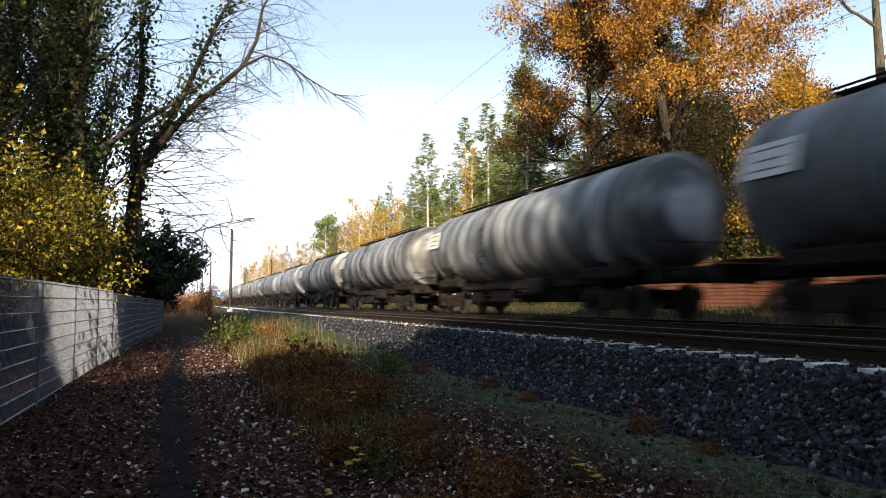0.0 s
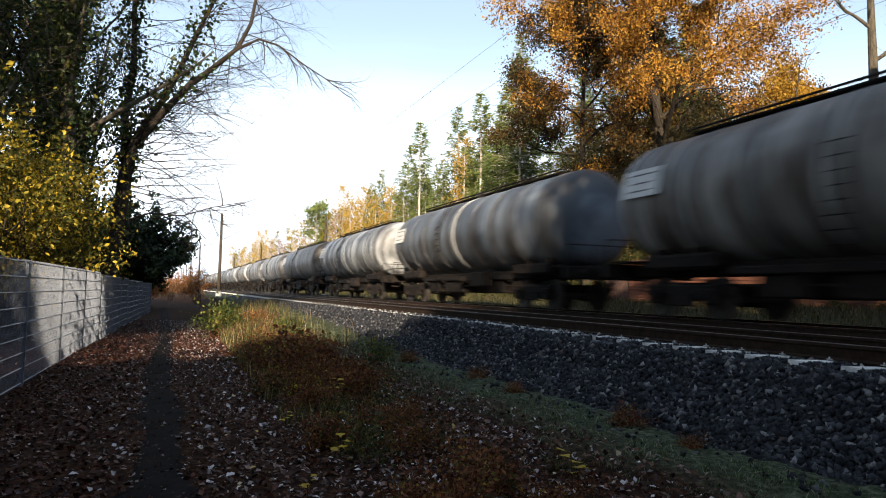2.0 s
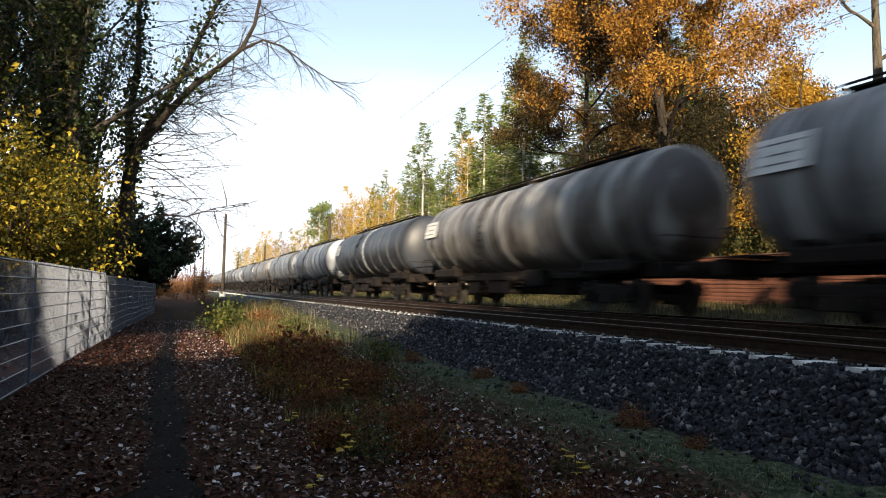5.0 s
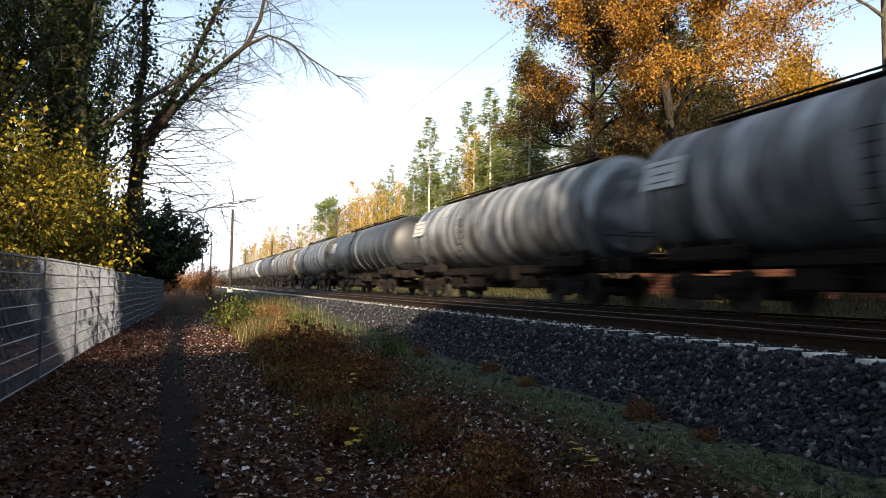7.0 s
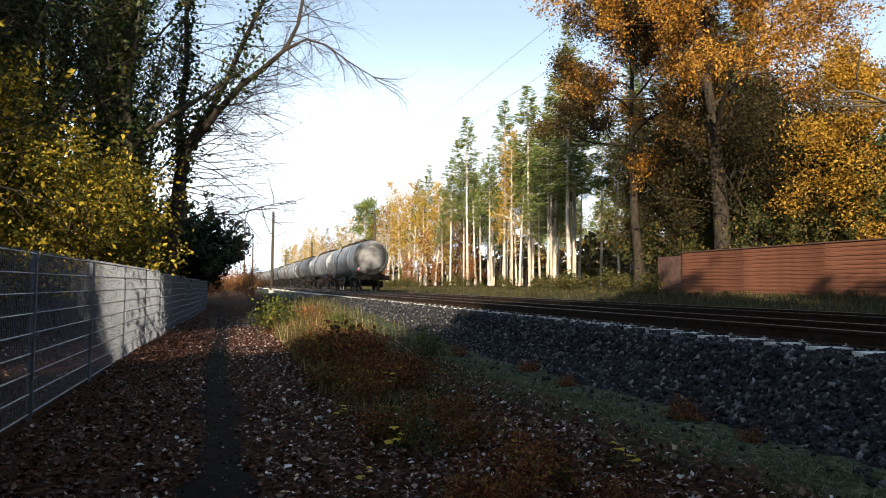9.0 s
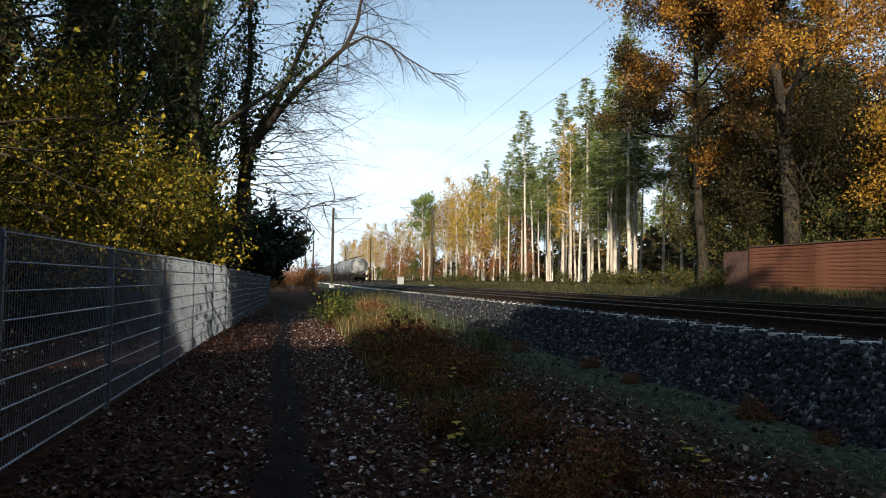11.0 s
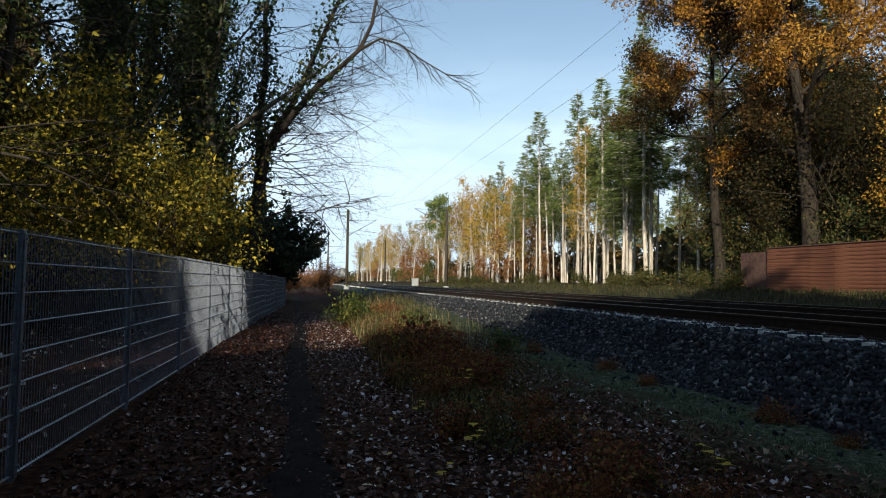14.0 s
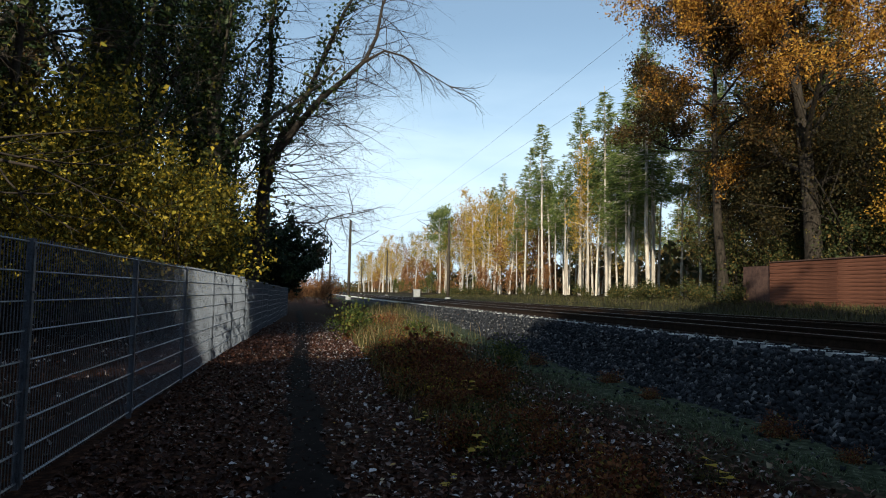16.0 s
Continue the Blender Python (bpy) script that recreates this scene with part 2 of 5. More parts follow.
M_WHITE = mat("white_plate", (0.42, 0.42, 0.41), (0.62, 0.62, 0.60), 5, 0.6, bump=0.05)
M_MARK = mat("grey_lettering", (0.10, 0.10, 0.10), (0.16, 0.16, 0.16), 5, 0.7, bump=0)
M_RED = mat("signal_red", (0.40, 0.03, 0.02), (0.55, 0.05, 0.03), 5, 0.5, bump=0)
M_CAB = mat("grey_cabinet_paint", (0.22, 0.22, 0.21), (0.34, 0.34, 0.33), 4, 0.7, bump=0.1)
M_WIRE = mat("copper_wire", (0.06, 0.06, 0.055), (0.11, 0.11, 0.10), 5, 0.6, 0.6, bump=0)
M_LOCO = mat("loco_paint", (0.05, 0.08, 0.13), (0.12, 0.18, 0.26), 2, 0.4, bump=0.05)
M_GLASS = mat("dark_window", (0.01, 0.012, 0.014), (0.02, 0.024, 0.028), 3, 0.12, bump=0)
M_TANKS = {
    "grey": tank_mat("grey_tank_paint", (0.060, 0.064, 0.071), (0.42, 0.435, 0.45), (0.035, 0.032, 0.030), 0.55),
    "dark": tank_mat("dark_tank_paint", (0.010, 0.013, 0.018), (0.036, 0.042, 0.052), (0.008, 0.007, 0.0065), 0.5),
    "white": tank_mat("white_tank_paint", (0.36, 0.36, 0.35), (0.60, 0.60, 0.58), (0.12, 0.10, 0.075), 0.4),
    "blue": tank_mat("blue_grey_tank_paint", (0.055, 0.068, 0.085), (0.15, 0.175, 0.205), (0.03, 0.024, 0.02), 0.7),
    "rust": tank_mat("rusty_tank_paint", (0.055, 0.052, 0.05), (0.37, 0.362, 0.34), (0.045, 0.033, 0.024), 0.75),
}
M_SEAM = mat("seam_grime", (0.03, 0.03, 0.03), (0.14, 0.14, 0.14), 2.5, 0.6, bump=0.1, vary=0.3)
TANK_WORDS = {"grey": "dirty grey", "dark": "sooty black", "white": "off-white", "blue": "blue-grey", "rust": "rust-stained grey"}
L_YELLOW = leaf_mat("yellow_maple_leaves", [(0, (0.040, 0.046, 0.012)), (0.42, (0.09, 0.088, 0.018)), (0.66, (0.30, 0.21, 0.022)), (0.92, (0.52, 0.38, 0.045)), (1, (0.14, 0.16, 0.03))], 0.42)
L_OAK = leaf_mat("orange_oak_leaves", [(0, (0.06, 0.032, 0.012)), (0.3, (0.18, 0.080, 0.018)), (0.65, (0.42, 0.19, 0.03)), (1, (0.62, 0.36, 0.06))], 0.42)
L_OAKB = leaf_mat("brown_oak_leaves", [(0, (0.022, 0.017, 0.008)), (0.5, (0.065, 0.040, 0.014)), (0.85, (0.15, 0.078, 0.02)), (1, (0.05, 0.062, 0.02))], 0.25)
L_IVY = leaf_mat("ivy_leaves", [(0, (0.014, 0.026, 0.010)), (0.6, (0.04, 0.062, 0.02)), (0.9, (0.085, 0.10, 0.03)), (1, (0.20, 0.17, 0.03))], 0.2, 0.45)
L_HOLLY = leaf_mat("holly_leaves", [(0, (0.008, 0.016, 0.009)), (0.7, (0.022, 0.040, 0.018)), (1, (0.045, 0.065, 0.03))], 0.12, 0.45)
L_GREEN = leaf_mat("dull_green_leaves", [(0, (0.03, 0.045, 0.012)), (0.6, (0.065, 0.09, 0.022)), (1, (0.18, 0.165, 0.032))], 0.35)
L_SPRUCE = leaf_mat("spruce_needles", [(0, (0.055, 0.085, 0.028)), (0.5, (0.14, 0.18, 0.052)), (1, (0.29, 0.31, 0.095))], 0.42)
L_LARCH = leaf_mat("golden_larch_needles", [(0, (0.24, 0.15, 0.03)), (0.5, (0.48, 0.29, 0.05)), (0.85, (0.62, 0.42, 0.10)), (1, (0.24, 0.23, 0.05))], 0.45)
L_RUST = leaf_mat("russet_leaves", [(0, (0.10, 0.045, 0.02)), (0.5, (0.24, 0.11, 0.045)), (1, (0.40, 0.20, 0.075))], 0.35)
# the pale stops hold pale leaves and also sheen painted into the colour
L_FALLEN = leaf_mat("fallen_leaves", [(0, (0.018, 0.008, 0.006)), (0.5, (0.065, 0.025, 0.015)), (0.72, (0.13, 0.052, 0.03)), (0.80, (0.20, 0.12, 0.10)), (0.91, (0.42, 0.39, 0.40)), (0.98, (0.60, 0.57, 0.58)), (1.0, (0.45, 0.29, 0.06))], 0.1, 0.35)
L_LITTER = leaf_mat("dark_litter", [(0, (0.014, 0.006, 0.005)), (0.6, (0.05, 0.018, 0.011)), (0.88, (0.105, 0.042, 0.024)), (0.97, (0.20, 0.12, 0.10)), (1.0, (0.46, 0.41, 0.40))], 0.1, 0.4)
L_DRY = leaf_mat("dry_grass", [(0, (0.030, 0.026, 0.011)), (0.35, (0.085, 0.070, 0.028)), (0.62, (0.06, 0.075, 0.024)), (0.9, (0.22, 0.16, 0.075)), (1, (0.36, 0.28, 0.14))], 0.25)
L_BRAMBLE = leaf_mat("bramble_leaves", [(0, (0.035, 0.014, 0.009)), (0.5, (0.15, 0.048, 0.022)), (0.8, (0.25, 0.10, 0.035)), (0.92, (0.07, 0.08, 0.025)), (1, (0.42, 0.27, 0.04))], 0.3)
L_THICKET = leaf_mat("thicket_leaves", [(0, (0.02, 0.026, 0.012)), (0.5, (0.06, 0.055, 0.02)), (0.85, (0.14, 0.085, 0.03)), (1, (0.26, 0.16, 0.05))], 0.25)
L_GREENB = leaf_mat("laurel_leaves", [(0, (0.018, 0.032, 0.012)), (0.6, (0.05, 0.085, 0.026)), (1, (0.10, 0.14, 0.04))], 0.2, 0.4)
L_GOLD = leaf_mat("golden_leaves", [(0, (0.11, 0.06, 0.014)), (0.4, (0.32, 0.165, 0.024)), (0.8, (0.50, 0.29, 0.04)), (1, (0.56, 0.37, 0.075))], 0.42)
L_SCRUB = leaf_mat("scrub_leaves", [(0, (0.02, 0.028, 0.010)), (0.5, (0.05, 0.062, 0.02)), (0.85, (0.11, 0.095, 0.03)), (1, (0.24, 0.14, 0.04))], 0.3)
# brown-green leaves, darkened so the colour carries the shade under the oak
L_SHADE = leaf_mat("shade_darkened_leaves", [(0, (0.012, 0.014, 0.006)), (0.5, (0.035, 0.030, 0.011)), (0.85, (0.060, 0.040, 0.013)), (1, (0.085, 0.058, 0.018))], 0.25)
L_VERGE = leaf_mat("rough_verge_grass", [(0, (0.018, 0.022, 0.009)), (0.5, (0.05, 0.052, 0.02)), (0.9, (0.11, 0.092, 0.036)), (1, (0.18, 0.14, 0.06))], 0.2)
L_TURF = leaf_mat("short_grass", [(0, (0.03, 0.045, 0.02)), (0.5, (0.08, 0.11, 0.05)), (0.85, (0.15, 0.175, 0.10)), (1, (0.30, 0.30, 0.22))], 0.25)


# ---------------------------------------------------------------- building helpers
def link_mesh(name, bm, material, parent=None, label=""):
    me = bpy.data.meshes.new(name)
    bm.to_mesh(me)
    bm.free()
    me.materials.append(material)
    ob = new(name, me)
    if parent is not None:
        ob.parent = parent
    if label:
        tagged(ob, label)
    return ob


def part(name, bm, material, parent, label=""):
    return link_mesh(name, bm, material, parent, label)


def raw(name, verts, faces, material, parent=None, label="", smooth=False):
    """One mesh object from arrays of corners and of faces."""
    me = bpy.data.meshes.new(name)
    v = np.asarray(verts, dtype=np.float32)
    f = np.asarray(faces, dtype=np.int32)
    me.vertices.add(len(v))
    me.vertices.foreach_set("co", v.ravel())
    k = f.shape[1]
    me.loops.add(f.size)
    me.loops.foreach_set("vertex_index", f.ravel())
    me.polygons.add(len(f))
    me.polygons.foreach_set("loop_start", np.arange(0, f.size, k, dtype=np.int32))
    if smooth:
        me.polygons.foreach_set("use_smooth", np.ones(len(f), dtype=bool))
    me.update(calc_edges=True)
    me.validate()
    me.materials.append(material)
    ob = new(name, me)
    if parent is not None:
        ob.parent = parent
    if label:
        tagged(ob, label)
    return ob


def piece(name, mesh, parent, m):
    ob = new(name, mesh)
    ob.parent = parent
    ob.matrix_basis = m
    return ob


def box(bm, c, s, bevel=0.0, turn=None):
    r = bmesh.ops.create_cube(bm, size=1.0)
    vs = r["verts"]
    bmesh.ops.scale(bm, vec=s, verts=vs)
    if bevel:
        es = list({e for v in vs for e in v.link_edges})
        rb = bmesh.ops.bevel(bm, geom=es, offset=bevel, segments=1, affect="EDGES")
        vs = list({v for f in rb["faces"] for v in f.verts} | {v for v in vs if v.is_valid})
    if turn is not None:
        bmesh.ops.transform(bm, matrix=turn, verts=vs)
    bmesh.ops.translate(bm, vec=c, verts=vs)
    return vs


def tube(bm, pts, radii, n=8, caps=True):
    """A tapered tube along points."""
    rings = []
    for i, p in enumerate(pts):
        p = Vector(p)
        a = Vector(pts[max(i - 1, 0)])
        b = Vector(pts[min(i + 1, len(pts) - 1)])
        q = (b - a).to_track_quat("Z", "Y")
        r = radii[i] if hasattr(radii, "__len__") else radii
        rings.append([bm.verts.new(p + q @ Vector((r * math.cos(2 * math.pi * k / n), r * math.sin(2 * math.pi * k / n), 0))) for k in range(n)])
    for s, t in zip(rings, rings[1:]):
        for k in range(n):
            bm.faces.new((s[k], s[(k + 1) % n], t[(k + 1) % n], t[k])).smooth = n > 5
    if caps:
        bm.faces.new(rings[0][::-1])
        bm.faces.new(rings[-1])


def lathe(bm, prof, n=32, axis="Y"):
    """Spin (along, radius) pairs round an axis; closed where the radius is 0."""
    rings = []
    for a, r in prof:
        if r < 1e-6:
            rings.append([bm.verts.new((0, a, 0) if axis == "Y" else (a, 0, 0) if axis == "X" else (0, 0, a))])
            continue
        ring = []
        for k in range(n):
            c, s = r * math.cos(2 * math.pi * k / n), r * math.sin(2 * math.pi * k / n)
            ring.append(bm.verts.new((c, a, s) if axis == "Y" else (a, c, s) if axis == "X" else (c, s, a)))
        rings.append(ring)
    for s, t in zip(rings, rings[1:]):
        for k in range(n):
            if len(s) == 1:
                f = bm.faces.new((s[0], t[k], t[(k + 1) % n]))
            elif len(t) == 1:
                f = bm.faces.new((s[k], t[0], s[(k + 1) % n]))
            else:
                f = bm.faces.new((s[k], t[k], t[(k + 1) % n], s[(k + 1) % n]))
            f.smooth = True


def empty(name, m=None, label="", category="", group="", kind=""):
    ob = new(name)
    ob.empty_display_size = 0.2
    if m is not None:
        ob.matrix_basis = m
    return tagged(ob, label, category, group, kind)


def unit(v):
    return v / np.maximum(np.linalg.norm(v, axis=1, keepdims=True), 1e-9)


def leaves(rng, centres, size, flat=0.0, longer=1.5, jitter=0.35):
    """Corners and faces of small folded leaves, one at each centre, turned at random (flat: lying)."""
    k = len(centres)
    nrm = rng.normal(size=(k, 3))
    nrm[:, 2] += flat * 4
    nrm = unit(nrm)
    u = unit(np.cross(nrm, rng.normal(size=(k, 3))))
    w = np.cross(nrm, u)
    s = size * (1 + jitter * rng.normal(size=(k, 1))).clip(0.4, 1.9)
    c = np.asarray(centres)
    v = np.stack([c - u * s * longer * 0.5, c + w * s * 0.42 + nrm * s * 0.16, c + u * s * longer * 0.5, c - w * s * 0.42 + nrm * s * 0.16], 1)
    i = np.arange(k)[:, None] * 4
    return v.reshape(-1, 3), np.concatenate([i + [0, 1, 2], i + [0, 2, 3]])


class Wood:
    """Tubes of a trunk and its limbs, gathered in one mesh."""

    def __init__(self):
        self.v, self.f, self.n = [], [], 0

    def limb(self, pts, radii, n=6):
        pts = np.asarray(pts, float)
        d = unit(np.gradient(pts, axis=0))
        ref = np.array([0.31, 0.87, 0.17]) if abs(d[0][2]) > 0.7 else np.array([0.0, 0.0, 1.0])
        a = unit(np.cross(d, ref))
        b = np.cross(d, a)
        ang = np.linspace(0, 2 * np.pi, n, endpoint=False)
        r = np.asarray(radii, float)[:, None, None]
        ring = pts[:, None, :] + r * (np.cos(ang)[None, :, None] * a[:, None, :] + np.sin(ang)[None, :, None] * b[:, None, :])
        self.v.append(ring.reshape(-1, 3))
        m = len(pts)
        i, k = np.meshgrid(np.arange(m - 1), np.arange(n), indexing="ij")
        q = np.stack([i * n + k, i * n + (k + 1) % n, (i + 1) * n + (k + 1) % n, (i + 1) * n + k], -1).reshape(-1, 4)
        self.f.append(q + self.n)
        self.n += m * n

    def put(self, name, material, parent, label=""):
        return raw(name, np.concatenate(self.v), np.concatenate(self.f), material, parent, label, smooth=True)


def bend(rng, p, d, length, steps, wander, lift):
    """A wandering line from p along d."""
    out, d = [np.array(p, float)], np.array(d, float)
    for _ in range(steps):
        d = d + rng.normal(size=3) * wander + np.array([0, 0, lift])
        d = d / np.linalg.norm(d)
        out.append(out[-1] + d * length / steps)
    return np.array(out), d


def grow(rng, wood, p, d, length, radius, depth, tips, wander=0.16, lift=0.03, kids=4, spread=0.9, shrink=0.62, sides=7, start=0.3, fine=True):
    """A limb with its side limbs, down to fine twigs; tips gathers points on the twigs."""
    steps = 6 if depth > 1 else 4
    pts, _ = bend(rng, p, d, length, steps, wander, lift)
    rad = radius * np.linspace(1, 0.35 if depth else 0.3, len(pts))
    if depth or fine:
        wood.limb(pts, rad, max(3, sides))
    if depth == 0:
        tips.extend(pts[1:])
        return
    if depth == 1:
        tips.extend(pts[3:])
    for k in range(kids):
        s = start + (1 - start) * (k + rng.random()) / kids
        i = min(int(s * steps), steps - 1)
        q = pts[i] + (pts[i + 1] - pts[i]) * (s * steps - i)
        axis = pts[i + 1] - pts[i]
        axis = axis / np.linalg.norm(axis)
        side = rng.normal(size=3)
        side -= axis * side.dot(axis)
        side /= np.linalg.norm(side)
        nd = axis + side * spread * (0.7 + 0.6 * rng.random())
        grow(rng, wood, q, nd / np.linalg.norm(nd), length * shrink * (0.7 + 0.6 * rng.random()), rad[i] * 0.6, depth - 1, tips, wander, lift, kids, spread, shrink, sides - 2, start, fine)


# ---------------------------------------------------------------- ground, railway bed, path
def ease(v, a, b):
    s = np.clip((np.asarray(v, float) - a) / (b - a), 0, 1)
    return s * s * (3 - 2 * s)


GX = [-500, -60, -8, -1.9, 1.0, 2.6, 4.4, 6.0, 13.0, 14.8, 18.0, 24.0, 70.0, 500.0]
GZ = [2.5, 0.8, 0.05, 0.0, 0.0, 0.03, 0.05, 0.08, 0.25, 0.62, 1.05, 1.45, 2.2, 5.0]


def ground_z(x, y):
    """Height of the ground; the verge climbs to the track farther along, the path sinks a little."""
    x, y = np.asarray(x, float), np.asarray(y, float)
    z = np.interp(x, GX, GZ)
    z = z + 0.45 * ease(y, 10, 30) * ease(x, 1.2, 4.0) * (1 - ease(x, 6.0, 12.0))
    z = z - 0.14 * ease(y, 12, 48) * (1 - ease(x, 0.5, 3.0)) * ease(x, -12, -4)
    z = z + 0.03 * np.sin(x * 2.1 + y * 0.7) * np.sin(y * 1.3 - x * 0.4) * ease(np.abs(x), 0.3, 1.5)
    return z


def build_ground():
    xs = np.unique(np.concatenate([np.linspace(-500, -30, 12), np.linspace(-30, -3, 28), np.arange(-3, 7, 0.14), np.linspace(7, 30, 40), np.linspace(30, 500, 16)]))
    ys = np.unique(np.concatenate([np.linspace(-300, -20, 10), np.linspace(-20, 0, 16), np.arange(0, 14, 0.16), np.arange(14, 45, 0.5), np.linspace(45, 120, 40), np.linspace(120, 900, 30)]))
    X, Y = np.meshgrid(xs, ys, indexing="ij")
    rng = np.random.default_rng(5)
    Z = ground_z(X, Y) + rng.normal(size=X.shape) * 0.008 * ((X > -3) & (X < 7))
    a, b = X.shape
    i, j = np.meshgrid(np.arange(a - 1), np.arange(b - 1), indexing="ij")
    f = np.stack([i * b + j, (i + 1) * b + j, (i + 1) * b + j + 1, i * b + j + 1], -1).reshape(-1, 4)
    g = raw("ground", np.stack([X, Y, Z], -1).reshape(-1, 3), f, M_GROUND, smooth=True)
    tagged(g, "leaf-strewn soil and thin grass beside the railway", "ground", kind="structure")
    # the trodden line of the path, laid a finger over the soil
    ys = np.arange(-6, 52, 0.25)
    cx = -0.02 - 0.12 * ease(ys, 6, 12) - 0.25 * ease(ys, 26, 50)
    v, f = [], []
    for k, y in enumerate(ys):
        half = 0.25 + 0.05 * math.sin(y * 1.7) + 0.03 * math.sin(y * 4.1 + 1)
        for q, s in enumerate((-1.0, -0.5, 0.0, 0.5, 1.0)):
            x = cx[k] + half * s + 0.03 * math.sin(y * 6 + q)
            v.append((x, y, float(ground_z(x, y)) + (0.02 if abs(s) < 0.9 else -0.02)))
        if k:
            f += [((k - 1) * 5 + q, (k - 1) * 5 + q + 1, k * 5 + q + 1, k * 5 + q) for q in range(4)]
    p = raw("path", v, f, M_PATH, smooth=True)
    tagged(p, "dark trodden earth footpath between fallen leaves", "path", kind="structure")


SLEEPER_TOP, RAIL_TOP = 0.745, 0.915
NEAR_X, FAR_X = 7.28, 11.28


def toe(y):
    return ground_z(4.4, y)


def build_bed():
    xs = np.array([4.3, 4.55, 4.85, 5.15, 5.4, 5.55, 5.8, 6.2, 7.3, 8.4, 8.9, 9.4, 10.1, 11.3, 12.5, 13.3, 13.8, 14.3, 14.9])
    base = np.array([0, 0, 0.25, 0.5, 0.82, 1, 1.0, 1.0, 1.0, 1.0, 1.03, 1.03, 1, 1, 1, 1, 0.93, 0.5, 0.0])
    ys = np.concatenate([np.arange(-30, 45, 0.4), np.linspace(45, 700, 130)])
    rng = np.random.default_rng(8)
    X, Y = np.meshgrid(xs, ys, indexing="ij")
    low = np.where(X < 8, toe(Y) - 0.06, ground_z(14.9, Y) - 0.08)
    Z = low + (0.684 - low) * base[:, None] + rng.normal(size=X.shape) * 0.012
    a, b = X.shape
    i, j = np.meshgrid(np.arange(a - 1), np.arange(b - 1), indexing="ij")
    f = np.stack([i * b + j, (i + 1) * b + j, (i + 1) * b + j + 1, i * b + j + 1], -1).reshape(-1, 4)
    bed = raw("ballast_bed", np.stack([X, Y, Z], -1).reshape(-1, 3), f, M_BED, smooth=True)
    tagged(bed, "grey crushed stone ballast bed under two tracks", "ballast", kind="structure")
    return bed


def stone_shapes(rng, c, size):
    """Angular stones: cubes with every corner pushed about."""
    k = len(c)
    octa = np.array([(1, 0, 0), (-1, 0, 0), (0, 1, 0), (0, -1, 0), (0, 0, 1), (0, 0, -1)], float) * 0.62
    v = octa[None] * (0.7 + 0.6 * rng.random((k, 1, 3))) + rng.normal(size=(k, 6, 3)) * 0.16
    q = unit(rng.normal(size=(k, 4)))
    w, x, y, z = q.T
    R = np.stack([np.stack([1 - 2 * (y * y + z * z), 2 * (x * y - z * w), 2 * (x * z + y * w)], -1),
                  np.stack([2 * (x * y + z * w), 1 - 2 * (x * x + z * z), 2 * (y * z - x * w)], -1),
                  np.stack([2 * (x * z - y * w), 2 * (y * z + x * w), 1 - 2 * (x * x + y * y)], -1)], 1)
    v = np.einsum("kij,knj->kni", R, v) * size[:, None, None] + c[:, None, :]
    faces = np.array([(0, 2, 4), (2, 1, 4), (1, 3, 4), (3, 0, 4), (2, 0, 5), (1, 2, 5), (3, 1, 5), (0, 3, 5)])
    return v.reshape(-1, 3), (np.arange(k)[:, None, None] * 6 + faces[None]).reshape(-1, 3)


def slope_z(x, y):
    low = toe(y) - 0.06
    base = np.interp(x, [4.3, 4.55, 4.85, 5.15, 5.4, 5.55, 6.2], [0, 0, 0.25, 0.5, 0.82, 1, 1])
    return low + (0.684 - low) * base


